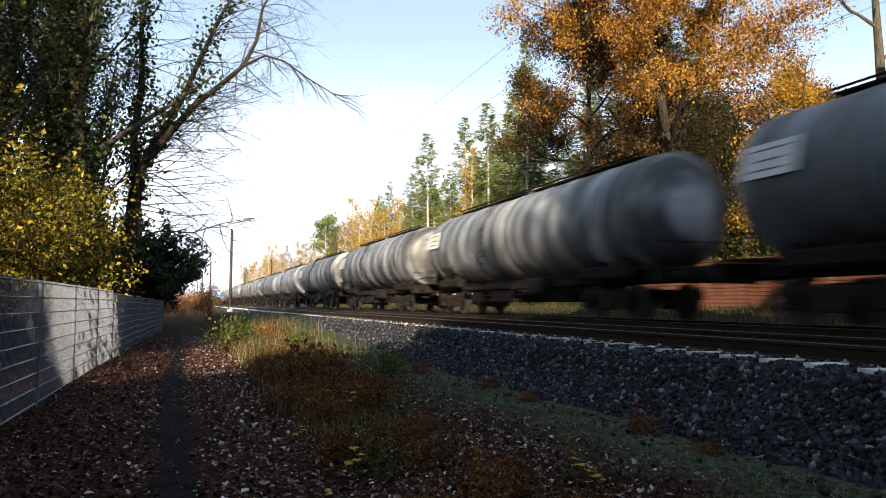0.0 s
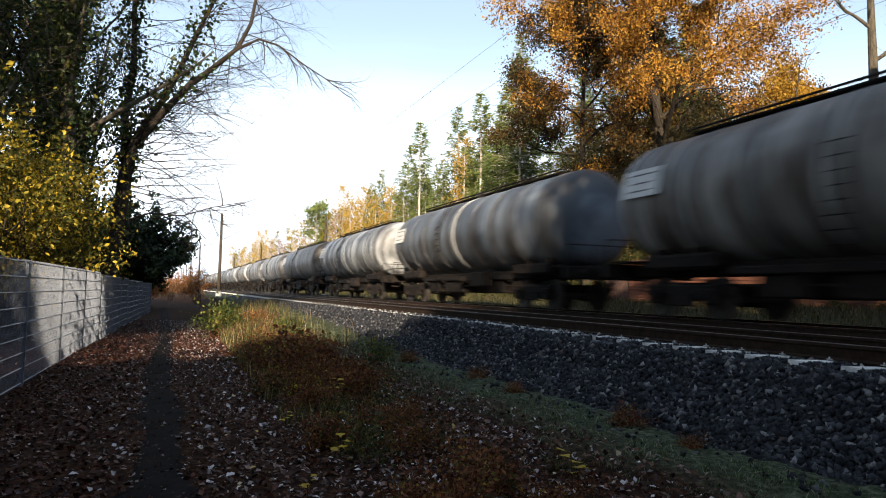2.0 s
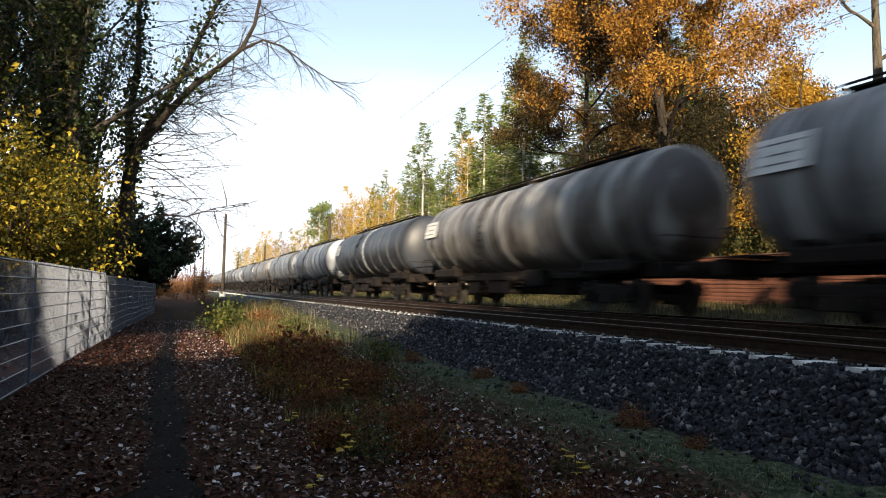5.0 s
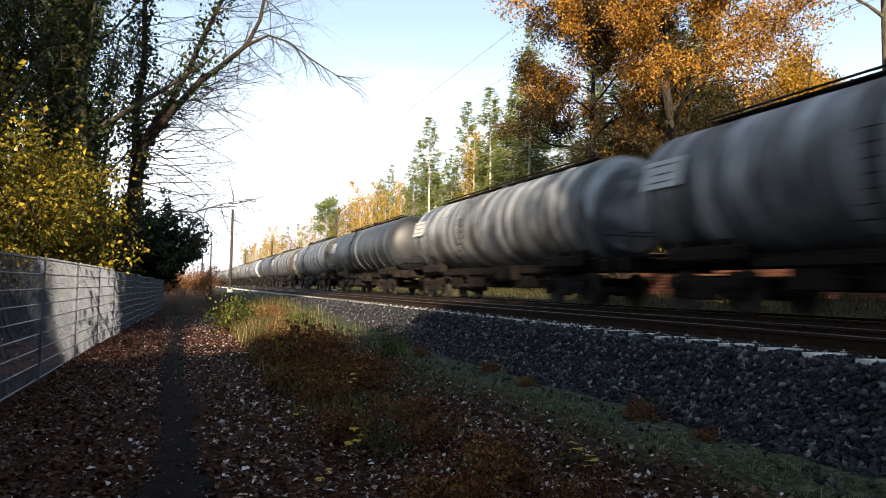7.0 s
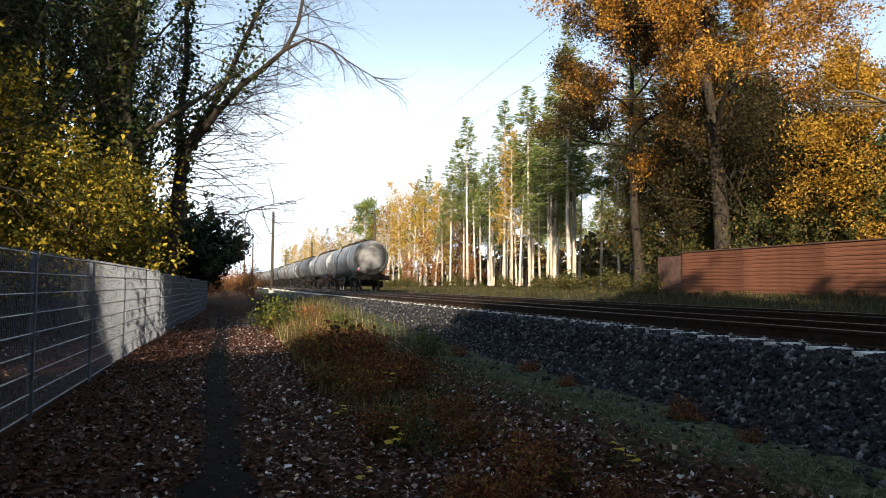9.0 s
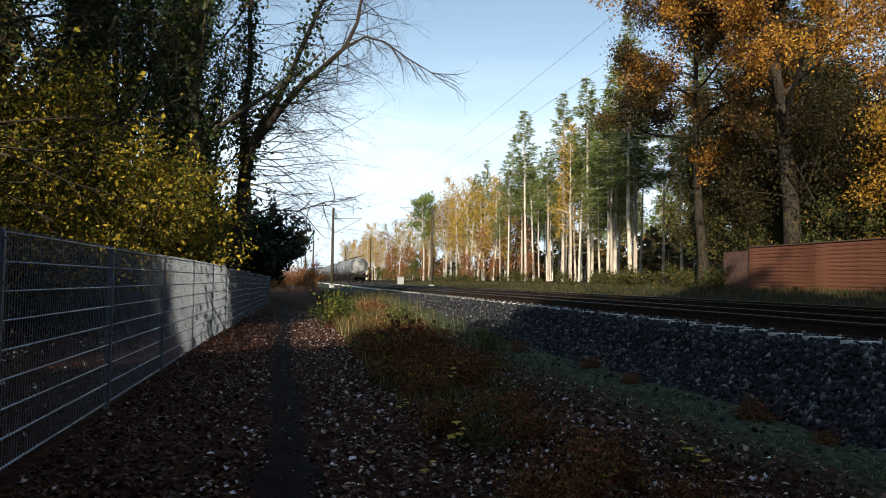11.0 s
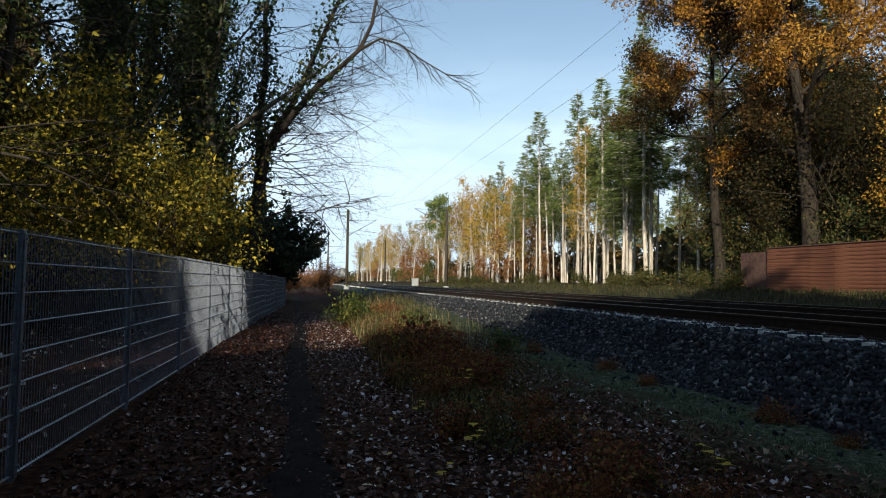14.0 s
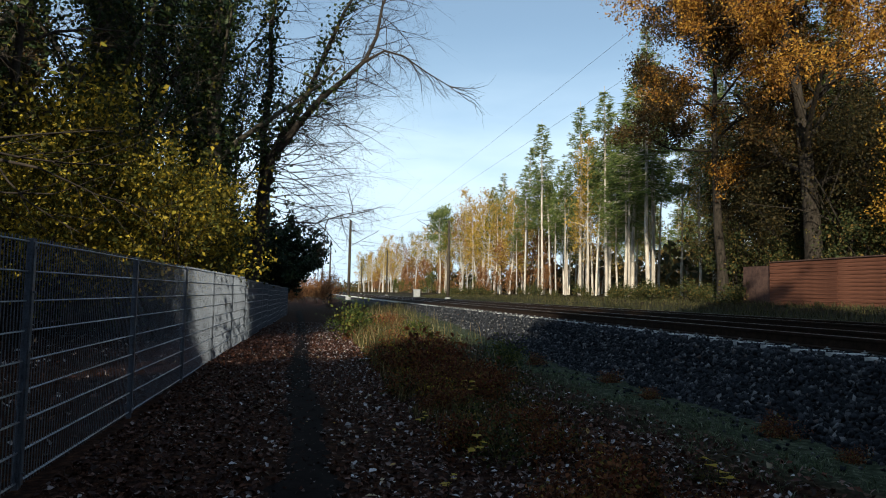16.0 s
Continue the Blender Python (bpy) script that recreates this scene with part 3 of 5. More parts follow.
def build_stones(bed):
    rng = np.random.default_rng(12)
    y = np.concatenate([2 + 14 * rng.random(22000), 16 + 28 * rng.random(8000)])
    x = 4.35 + 1.68 * rng.random(len(y)) ** 0.9
    gap = -2.75 + 0.6 * np.round((y + 2.75) / 0.6) + rng.uniform(-0.15, 0.15, len(y))
    y = np.where(x > 5.82, gap, y)
    z = slope_z(x, y) + 0.010 - 0.008 * ease(x, 5.5, 5.8) + 0.026 * ease(x, 5.84, 5.94)
    v1, f1 = stone_shapes(rng, np.stack([x, y, z], 1), 0.032 + 0.040 * rng.random(len(y)))
    n = 5000
    y = 2 + 30 * rng.random(n)
    x = 6.2 + 7.2 * rng.random(n)
    v2, f2 = stone_shapes(rng, np.stack([x, y, 0.690 + 0.03 * ((x > 8.7) & (x < 9.8))], 1), 0.035 + 0.035 * rng.random(n))
    # stones heaped between the sleepers
    n = 6400
    y = -3.05 + 0.6 * rng.integers(8, 62, n) + 0.3 + rng.uniform(-0.15, 0.15, n)
    x = 5.85 + 2.9 * rng.random(n) ** 1.6
    v4, f4 = stone_shapes(rng, np.stack([x, y, 0.712 + 0.014 * rng.random(n)], 1), 0.038 + 0.024 * rng.random(n))
    v2, f2 = np.concatenate([v2, v4]), np.concatenate([f2, f4 + len(v2)])
    # strays in the grass below the slope
    n = 220
    y = 2.5 + 14 * rng.random(n)
    x = 4.4 - 0.5 * rng.random(n) ** 2
    v3, f3 = stone_shapes(rng, np.stack([x, y, ground_z(x, y) + 0.01], 1), 0.025 + 0.03 * rng.random(n))
    tagged(raw("ballast_stones", np.concatenate([v1, v2, v3]), np.concatenate([f1, f2 + len(v1), f3 + len(v1) + len(v2)]), M_STONE, bed), kind="stuff")
    meshes = []
    for k in range(8):
        v, f = stone_shapes(rng, np.zeros((1, 3)), np.array([0.042 + 0.009 * (k % 4)]))
        o = raw("stone", v, f, M_STONE, bed)
        o.matrix_basis = pose(4.7 + 0.1 * k, 4.0, float(slope_z(4.7 + 0.1 * k, 4.0)) + 0.03)
        meshes.append(o.data)
    for k in range(290):
        sx, sy = 4.45 + 1.1 * rng.random(), 3.6 + 4.4 * rng.random()
        piece("stone", meshes[k % 8], bed, pose(sx, sy, float(slope_z(sx, sy)) + 0.03, *(rng.random(3) * 360)))


def rail_mesh(name, x, parent):
    bm = bmesh.new()
    prof = [(-0.07, 0), (-0.07, 0.012), (-0.012, 0.03), (-0.010, 0.125), (-0.036, 0.14), (-0.036, 0.168), (-0.028, 0.172),
            (0.028, 0.172), (0.036, 0.168), (0.036, 0.14), (0.010, 0.125), (0.012, 0.03), (0.07, 0.012), (0.07, 0)]
    rings = []
    for y in (-30, 40, 200, 700):
        rings.append([bm.verts.new((x + a, y, RAIL_TOP - 0.174 + b)) for a, b in prof])
    k = len(prof)
    for s, t in zip(rings, rings[1:]):
        for i in range(k):
            bm.faces.new((s[i], s[(i + 1) % k], t[(i + 1) % k], t[i]))
    bm.faces.new(rings[0])
    bm.faces.new(rings[-1][::-1])
    ob = part(name, bm, M_RAIL, parent)
    bm = bmesh.new()
    box(bm, (x, 335, RAIL_TOP - 0.0005), (0.05, 729, 0.004))
    part("running_surface", bm, M_RAILTOP, ob, "worn bright steel rail head")


def sleeper_data():
    bm = bmesh.new()
    prof = [(-1.3, 0.0), (-1.3, -0.2), (1.3, -0.2), (1.3, 0.0), (0.55, -0.02), (0.3, -0.05), (-0.3, -0.05), (-0.55, -0.02)]
    a = [bm.verts.new((x, -0.12 if z > -0.1 else -0.14, z)) for x, z in prof]
    b = [bm.verts.new((x, 0.12 if z > -0.1 else 0.14, z)) for x, z in prof]
    bm.faces.new(a)
    bm.faces.new(b[::-1])
    for i in range(len(prof)):
        bm.faces.new((a[i], b[i], b[(i + 1) % len(prof)], a[(i + 1) % len(prof)]))
    bmesh.ops.recalc_face_normals(bm, faces=bm.faces)
    return bm


def build_track(name, cx, phase, pieces):
    t = empty(name, None, "railway track with rusty rails on pale concrete sleepers", "railway track", "tracks", "structure")
    for side in (-0.755, 0.755):
        rail_mesh("rail", cx + side, t)
    first = part("sleeper", sleeper_data(), M_CONC, t)
    first.matrix_basis = pose(cx, phase, SLEEPER_TOP)
    me = first.data
    bm = bmesh.new()
    box(bm, (0, 0, 0.004), (0.055, 0.05, 0.008), 0.002)
    tube(bm, [(0.0, 0, 0.006), (0.0, 0, 0.030)], 0.009, 6)
    clip = part("rail_clip", bm, M_BOLT, t)
    clip.matrix_basis = pose(cx - 0.755 - 0.11, phase, SLEEPER_TOP)
    rest = []
    for k in range(1, 520):
        y = phase + 0.6 * k
        if k < pieces:
            piece("sleeper", me, t, pose(cx, y, SLEEPER_TOP + 0.004 * math.sin(k * 2.3), 0, 0.15 * math.sin(k * 1.7), 0.5 * math.sin(k * 3.1)))
        else:
            rest.append(y)
        if k < 60 and pieces > 1:
            for dx in (-0.865, -0.645, 0.645, 0.865):
                piece("rail_clip", clip.data, t, pose(cx + dx, y, SLEEPER_TOP + 0.004))
    v0 = np.array([v.co[:] for v in me.vertices])
    off = np.array([(cx, y, SLEEPER_TOP) for y in rest])
    v = (v0[None] + off[:, None]).reshape(-1, 3)
    quads, top = [], len(v0)
    fl = [list(p.vertices) for p in me.polygons if len(p.vertices) == 4]
    f = (np.arange(len(rest))[:, None, None] * top + np.array(fl)[None]).reshape(-1, 4)
    tagged(raw("far_sleepers", v, f, M_CONC, t), kind="stuff")


build_ground()
bed = build_bed()


# ---------------------------------------------------------------- fence and noise barrier
def build_fence():
    f = empty("fence", None, "galvanised double-rod mesh panel fence between steel posts", "fence")
    bm = bmesh.new()
    for k in range(55):
        x = 0.035 + k * 0.05
        box(bm, (0, x, 0.83), (0.0050, 0.0050, 1.66))
    panel = part("mesh_panel", bm, M_ROD, f)
    bm = bmesh.new()
    for s in (-0.007, 0.007):
        tube(bm, [(s, 0.005, 0), (s, 2.765, 0)], 0.0052, 6)
    rods = part("double_rod", bm, M_GALV, panel, "pair of pale horizontal rods")
    rods.matrix_basis = pose(0, 0, 0.03)
    for k in range(1, 9):
        piece("double_rod", rods.data, panel, pose(0, 0, 0.03 + 0.2 * k))
    bm = bmesh.new()
    box(bm, (0, 0, 0.79), (0.04, 0.06, 1.72), 0.004)
    box(bm, (0, 0, 1.655), (0.044, 0.064, 0.012), 0.003)
    post = part("post", bm, M_ROD, f)
    bm = bmesh.new()
    box(bm, (0.026, 0, 0.83), (0.008, 0.045, 1.62), 0.002)
    for z in (0.1, 0.5, 0.9, 1.3, 1.6):
        tube(bm, [(0.028, 0, z), (0.042, 0, z)], 0.009, 6)
    strap = part("clamp_bar", bm, M_ROD, f)
    n = 18
    for k in range(n):
        y = 5.15 + 2.77 * (k - 3)
        x = -1.86 + 0.021 * (y - 8.0)
        step = 0.0
        for at, drop in ((18.0, -0.05), (26.0, -0.05), (34.0, -0.05)):
            step += drop if y > at else 0
        lean = 0.25 * math.sin(k * 2.7)
        m = pose(x, y, -0.01 + step, 0, lean, -1.2)
        mp = pose(x, y, step, 0, lean * 0.6, -1.2)
        if k == 0:
            panel.matrix_basis, post.matrix_basis, strap.matrix_basis = mp, m, m
            continue
        piece("post", post.data, f, m)
        piece("clamp_bar", strap.data, f, m)
        if k < n - 1:
            mpk = piece("mesh_panel", panel.data, f, mp)
            for q in range(9):
                piece("double_rod", rods.data, mpk, pose(0, 0, 0.03 + 0.2 * q))


def build_barrier():
    b = empty("noise_barrier", None, "long red-brown noise barrier of stacked horizontal planks with a dark cap", "noise barrier")
    bm = bmesh.new()
    prof = [(0.0, 0.0), (0.0, 0.118), (0.035, 0.150), (0.09, 0.150), (0.09, 0.0)]
    a = [bm.verts.new((x, 0, z)) for x, z in prof]
    c = [bm.verts.new((x, 3.985, z)) for x, z in prof]
    bm.faces.new(a)
    bm.faces.new(c[::-1])
    for i in range(5):
        bm.faces.new((a[i], c[i], c[(i + 1) % 5], a[(i + 1) % 5]))
    bmesh.ops.recalc_face_normals(bm, faces=bm.faces)
    first = part("plank", bm, M_WALLP, b)
    rng = np.random.default_rng(3)
    for bay in range(10):
        for row in range(13):
            m = pose(20.0 + 0.003 * rng.normal(), 23.35 - 4.0 * bay, 1.03 + 0.152 * row)
            if bay == 0 and row == 0:
                first.matrix_basis = m
            else:
                piece("plank", first.data, b, m)
        bm = bmesh.new()
        box(bm, (20.045, 25.34 - 4.0 * bay, 3.035), (0.17, 3.99, 0.05), 0.01)
        part("cap", bm, M_CAP, b, "dark weathered capping board")
    bm = bmesh.new()
    box(bm, (20.12, 9.35, 1.9), (0.05, 40, 2.0))
    part("backing", bm, M_CAP, b)


# ---------------------------------------------------------------- masts and wires
def mast_parts(h, arm):
    m = empty("catenary_mast", None, "dark slender overhead line mast beside the track", "mast", "overhead line masts")
    bm = bmesh.new()
    tube(bm, [(0, 0, -0.6), (0, 0, h * 0.5), (0, 0, h)], [0.17, 0.145, 0.115], 10)
    part("pole", bm, M_MAST, m)
    bm = bmesh.new()
    tube(bm, [(0, 0, -0.5), (0, 0, 0.25)], [0.3, 0.28], 10)
    part("footing", bm, M_CAB, m, "pale concrete footing")
    if arm:
        bm = bmesh.new()
        s, reach, up = arm
        tube(bm, [(0, 0, up - 1.7), (s * reach, 0, up)], 0.03, 6)
        tube(bm, [(0, 0, up - 0.1), (s * reach, 0, up)], 0.025, 6)
        tube(bm, [(s * 1.0, 0, up - 1.1), (s * reach, 0, up - 1.3)], 0.02, 6)
        part("cantilever_arm", bm, M_WIRE, m)
        bm = bmesh.new()
        lathe(bm, [(0.1, 0), (0.1, 0.03), (0.16, 0.06), (0.2, 0.03), (0.26, 0.06), (0.3, 0.03), (0.34, 0)], 8, "X")
        bmesh.ops.translate(bm, vec=(s * 0.05 if s > 0 else -0.45, 0, up - 0.1), verts=bm.verts)
        part("insulator", bm, M_FRAME, m)
    return m


def build_line():
    near = mast_parts(8.0, (1, NEAR_X - 4.36, 6.98))
    near.matrix_basis = pose(4.36, 72, 0.72)
    for y in (128, 186, 244, 302):
        copy_thing(near, pose(4.36, y, 0.72))
    far = mast_parts(8.4, (-1, 14.75 - FAR_X, 8.33))
    far.matrix_basis = pose(14.75, 72, 0.72)
    for y in (128, 186, 244):
        copy_thing(far, pose(14.75, y, 0.72))
    for x, zs, sag in ((NEAR_X, 7.62, 0.15), (NEAR_X, 6.60, -0.10), (FAR_X, 7.62, 0.15), (FAR_X, 6.60, -0.10)):
        bm = bmesh.new()
        pts = []
        ys = [-20, -8, 4, 16, 28, 40, 52, 64, 72]
        for y in ys:
            q = (y - 30) / 46
            pts.append((x, y, zs + sag * q * q))
        tube(bm, pts, 0.0042, 5)
        for k in range(1, 4):
            ya, yb = 72 + 58 * (k - 1), 72 + 58 * k
            tube(bm, [(x, ya + (yb - ya) * q / 6, zs - 2 * sag + 3 * sag * (2 * q / 6 - 1) ** 2) for q in range(7)], 0.007, 5)
        w = link_mesh("overhead_wire", bm, M_WIRE)
        tagged(w, "thin dark overhead wire strung above the track", "wire", "overhead wires")


def build_cabinet():
    c = empty("relay_cabinet", pose(15.6, 98.0, 0.72), "small pale grey relay cabinet beside the far track", "cabinet")
    bm = bmesh.new()
    box(bm, (0, 0, 0.55), (0.9, 0.6, 1.1), 0.02)
    part("housing", bm, M_CAB, c)
    bm = bmesh.new()
    box(bm, (0, 0, 1.14), (1.0, 0.7, 0.07), 0.02)
    part("lid", bm, M_CAB, c)
    bm = bmesh.new()
    box(bm, (0, -0.31, 0.55), (0.7, 0.02, 0.9), 0.008)
    part("door", bm, M_CAB, c)


build_cabinet()
build_fence()
build_barrier()
build_line()


# ---------------------------------------------------------------- train
SPEED, WAGON_LEN, FIRST_Y = 28.57, 17.9, 21.03


def bogie(parent, y):
    g = empty("bogie")
    g.parent = parent
    g.matrix_basis = pose(0, y, 0)
    bm = bmesh.new()
    for s in (-1, 1):
        box(bm, (s * 1.0, 0, 0.62), (0.12, 2.5, 0.22), 0.03)
        box(bm, (s * 1.0, 0, 0.42), (0.14, 0.9, 0.30), 0.03)
        for q in (-0.9, 0.9):
            box(bm, (s * 1.03, q, 0.48), (0.20, 0.34, 0.34), 0.04)
            for c in (-0.2, 0.2):
                tube(bm, [(s * 1.03, q + c, 0.55), (s * 1.03, q + c, 0.85)], 0.07, 8)
    box(bm, (0, 0, 0.66), (2.0, 0.5, 0.24), 0.03)
    part("bogie_frame", bm, M_FRAME, g)
    for q in (-0.9, 0.9):
        bm = bmesh.new()
        for s in (-1, 1):
            c = s * 0.75
            lathe(bm, [(c - 0.07, 0), (c - 0.07, 0.12), (c - 0.03, 0.16), (c - 0.03, 0.37), (c - 0.065, 0.40), (c - 0.065, 0.455),
                       (c + 0.065, 0.46), (c + 0.065, 0.40), (c + 0.03, 0.37), (c + 0.03, 0.16), (c + 0.07, 0.12), (c + 0.07, 0)], 20, "X")
            box(bm, (c + s * 0.04, 0.26, 0), (0.012, 0.09, 0.05))
        tube(bm, [(-0.95, 0, 0), (0.95, 0, 0)], 0.08, 8)
        w = part("wheelset", bm, M_WHEEL, g)
        w.matrix_basis = pose(0, q, 0.46)
    return g


def tank_wagon(paint, ribs):
    w = empty("tank_wagon", None, TANK_WORDS[paint] + " bogie tank wagon with stained shell and roof walkway", "tank wagon", "tank wagons")
    R, C, H = 1.45, 2.70, 7.75
    bm = bmesh.new()
    prof = [(-H, 0)] + [(-H + 0.62 * (1 - math.cos(a)), R * math.sin(a)) for a in np.linspace(0.18, math.pi / 2, 7)]
    body = prof + [(-4, R), (0, R)] + [(-a, r) for a, r in ([(-4, R)] + prof[::-1])[0:]]
    lathe(bm, body, 48)
    bmesh.ops.translate(bm, vec=(0, 0, C), verts=bm.verts)
    part("tank_shell", bm, M_TANKS[paint], w)
    for k in range(ribs):
        y = -6.6 + 13.2 * k / (ribs - 1)
        bm = bmesh.new()
        lathe(bm, [(y - 0.05, R - 0.02), (y - 0.045, R + 0.016), (y + 0.045, R + 0.016), (y + 0.05, R - 0.02)], 48)
        bmesh.ops.translate(bm, vec=(0, 0, C), verts=bm.verts)
        part("ring_seam", bm, M_SEAM, w)
    bm = bmesh.new()
    lathe(bm, [(-0.19, R - 0.02), (-0.17, R + 0.012), (0.17, R + 0.012), (0.19, R - 0.02)], 48)
    bmesh.ops.translate(bm, vec=(0, 0, C), verts=bm.verts)
    part("waist_band", bm, M_TANKS["white"], w, "dirty pale band round the shell")
    bm = bmesh.new()
    box(bm, (0, 0, 4.22), (0.62, 12.4, 0.04))
    for s in (-1, 1):
        tube(bm, [(s * 0.33, -6.2, 4.30), (s * 0.33, 6.2, 4.30)], 0.025, 6)
        for q in range(9):
            box(bm, (s * 0.30, -6.1 + q * 1.52, 4.17), (0.05, 0.05, 0.2))
    part("roof_walkway", bm, M_FRAME, w, "dark steel grating walkway along the roof")
    bm = bmesh.new()
    lathe(bm, [(4.1, 0.33), (4.26, 0.33), (4.30, 0.36), (4.33, 0.34), (4.36, 0.0)], 20, "Z")
    part("filler_dome", bm, M_TANKS[paint], w)
    for s in (-1, 1):
        bm = bmesh.new()
        box(bm, (s * 0.62, 0, 1.08), (0.13, 16.0, 0.26), 0.02)
        for q in (-6.4, -5.2, 5.2, 6.4):
            box(bm, (s * 0.75, q, 1.32), (0.5, 0.35, 0.42), 0.05)
        part("sole_bar", bm, M_FRAME, w)
    for e in (-1, 1):
        bm = bmesh.new()
        box(bm, (0, e * 8.0, 1.07), (2.7, 0.22, 0.34), 0.02)
        box(bm, (0, e * 7.6, 1.27), (2.6, 0.75, 0.04))
        part("end_platform", bm, M_FRAME, w)
        bm = bmesh.new()
        for x in (-1.25, -0.45, 0.45, 1.25):
            tube(bm, [(x, e * 8.0, 1.2), (x, e * 8.0, 1.85)], 0.016, 6)
        for z in (1.85,):
            tube(bm, [(-1.25, e * 8.0, z), (1.25, e * 8.0, z)], 0.016, 6)
        part("end_railing", bm, M_FRAME, w)
        for s in (-0.87, 0.87):
            bm = bmesh.new()
            lathe(bm, [(0, 0), (0, 0.1), (0.35, 0.1), (0.36, 0.07), (0.55, 0.07), (0.555, 0.21), (0.60, 0.21), (0.61, 0.12), (0.615, 0)], 18)
            bmesh.ops.scale(bm, vec=(1, e, 1), verts=bm.verts)
            bmesh.ops.translate(bm, vec=(s, e * 8.08, 1.06), verts=bm.verts)
            part("buffer", bm, M_FRAME, w)
        bm = bmesh.new()
        box(bm, (0, e * 8.25, 0.98), (0.09, 0.35, 0.12), 0.02)
        tube(bm, [(0, e * 8.35, 0.98), (0, e * 8.45, 0.75), (0, e * 8.42, 0.6)], 0.035, 6)
        part("coupling", bm, M_FRAME, w)
    for s in (-1, 1):
        bm = bmesh.new()
        for q in (-0.2, 0.2):
            tube(bm, [(s * 1.50, q + 1.4, 1.0), (s * 1.52, q + 1.4, 2.9), (s * 0.95, q + 1.4, 4.05), (s * 0.4, q + 1.4, 4.3)], 0.02, 6)
        for k in range(9):
            z = 1.1 + 0.24 * k
            tube(bm, [(s * 1.51, 1.2, z), (s * 1.51, 1.6, z)], 0.014, 5)
        part("ladder", bm, M_FRAME, w)
        bm = bmesh.new()
        box(bm, (s * 1.452, 6.45, 3.02), (0.012, 1.25, 0.66), 0.004, Matrix.Rotation(s * radians(-12), 4, "Y"))
        part("number_panel", bm, M_WHITE, w, "pale panel with grey bars of lettering")
        for k, (ln, z) in enumerate(((0.9, 3.22), (0.7, 3.02), (0.8, 2.84))):
            bm = bmesh.new()
            box(bm, (s * (1.458 - 0.21 * (z - 3.02)), 6.45, z), (0.012, ln, 0.035))
            part("lettering_bar", bm, M_MARK, w)
        bm = bmesh.new()
        box(bm, (s * 1.20, -2.2, 0.95), (0.35, 1.1, 0.5), 0.04)
        tube(bm, [(s * 0.2, -0.6, 0.95), (s * 1.35, -0.6, 0.95)], 0.09, 10)
        tube(bm, [(s * 0.9, -5.0, 0.72), (s * 0.9, 5.0, 0.72)], 0.03, 6)
        part("valve_and_brake_gear", bm, M_FRAME, w)
        # added boxes, no known equipment: they stand for the dark beneath the shell
        for q, ln in ((-2.9, 1.5), (0.9, 1.9), (3.0, 1.1)):
            bm = bmesh.new()
            box(bm, (s * 0.72, q, 0.70), (0.55, ln, 0.46), 0.04)
            part("underfloor_box", bm, M_FRAME, w)
        bm = bmesh.new()
        box(bm, (s * 1.05, 0, 1.00), (0.10, 8.4, 0.16), 0.02)
        part("side_rail", bm, M_FRAME, w)
        for q in (-5.6, 5.6):
            bm = bmesh.new()
            box(bm, (s * 0.98, q, 1.22), (0.34, 2.3, 0.34), 0.06)
            part("saddle", bm, M_FRAME, w)
    for y in (-5.6, 5.6):
        bogie(w, y)
    return w


def locomotive():
    lo = empty("locomotive", None, "blue-grey electric locomotive at the head of the train", "locomotive")
    bm = bmesh.new()
    prof = [(-8.6, 1.1), (-8.9, 1.9), (-8.3, 3.1), (-7.9, 3.75), (7.9, 3.75), (8.3, 3.1), (8.9, 1.9), (8.6, 1.1)]
    a = [bm.verts.new((-1.48 if z < 3.5 else -1.15, y, z)) for y, z in prof]
    b = [bm.verts.new((1.48 if z < 3.5 else 1.15, y, z)) for y, z in prof]
    bm.faces.new(a)
    bm.faces.new(b[::-1])
    for i in range(8):
        bm.faces.new((a[i], b[i], b[(i + 1) % 8], a[(i + 1) % 8]))
    bmesh.ops.recalc_face_normals(bm, faces=bm.faces)
    part("car_body", bm, M_LOCO, lo)
    bm = bmesh.new()
    box(bm, (0, 0, 0.95), (2.6, 17.0, 0.3), 0.03)
    box(bm, (0, 0, 0.6), (2.2, 3.0, 0.5), 0.05)
    part("underframe", bm, M_FRAME, lo)
    for e in (-1, 1):
        bm = bmesh.new()
        box(bm, (0, e * 8.58, 2.72), (2.3, 0.04, 0.7), 0, Matrix.Rotation(e * radians(26), 4, "X"))
        part("windscreen", bm, M_GLASS, lo)
        bm = bmesh.new()
        box(bm, (0, e * 5.0, 3.85), (1.4, 1.6, 0.15), 0.03)
        tube(bm, [(-0.8, e * 5.6, 3.95), (-0.8, e * 4.4, 4.25), (0.8, e * 4.4, 4.25)], 0.03, 6)
        part("pantograph", bm, M_FRAME, lo)
    for y in (-5.2, 5.2):
        bogie(lo, y)
    return lo


def paint_of(k):
    return {-8: "blue", -6: "rust", -4: "blue", -2: "rust", 1: "blue", 3: "blue", 4: "rust", 7: "dark", 8: "rust", 10: "dark"}.get(k, "grey")


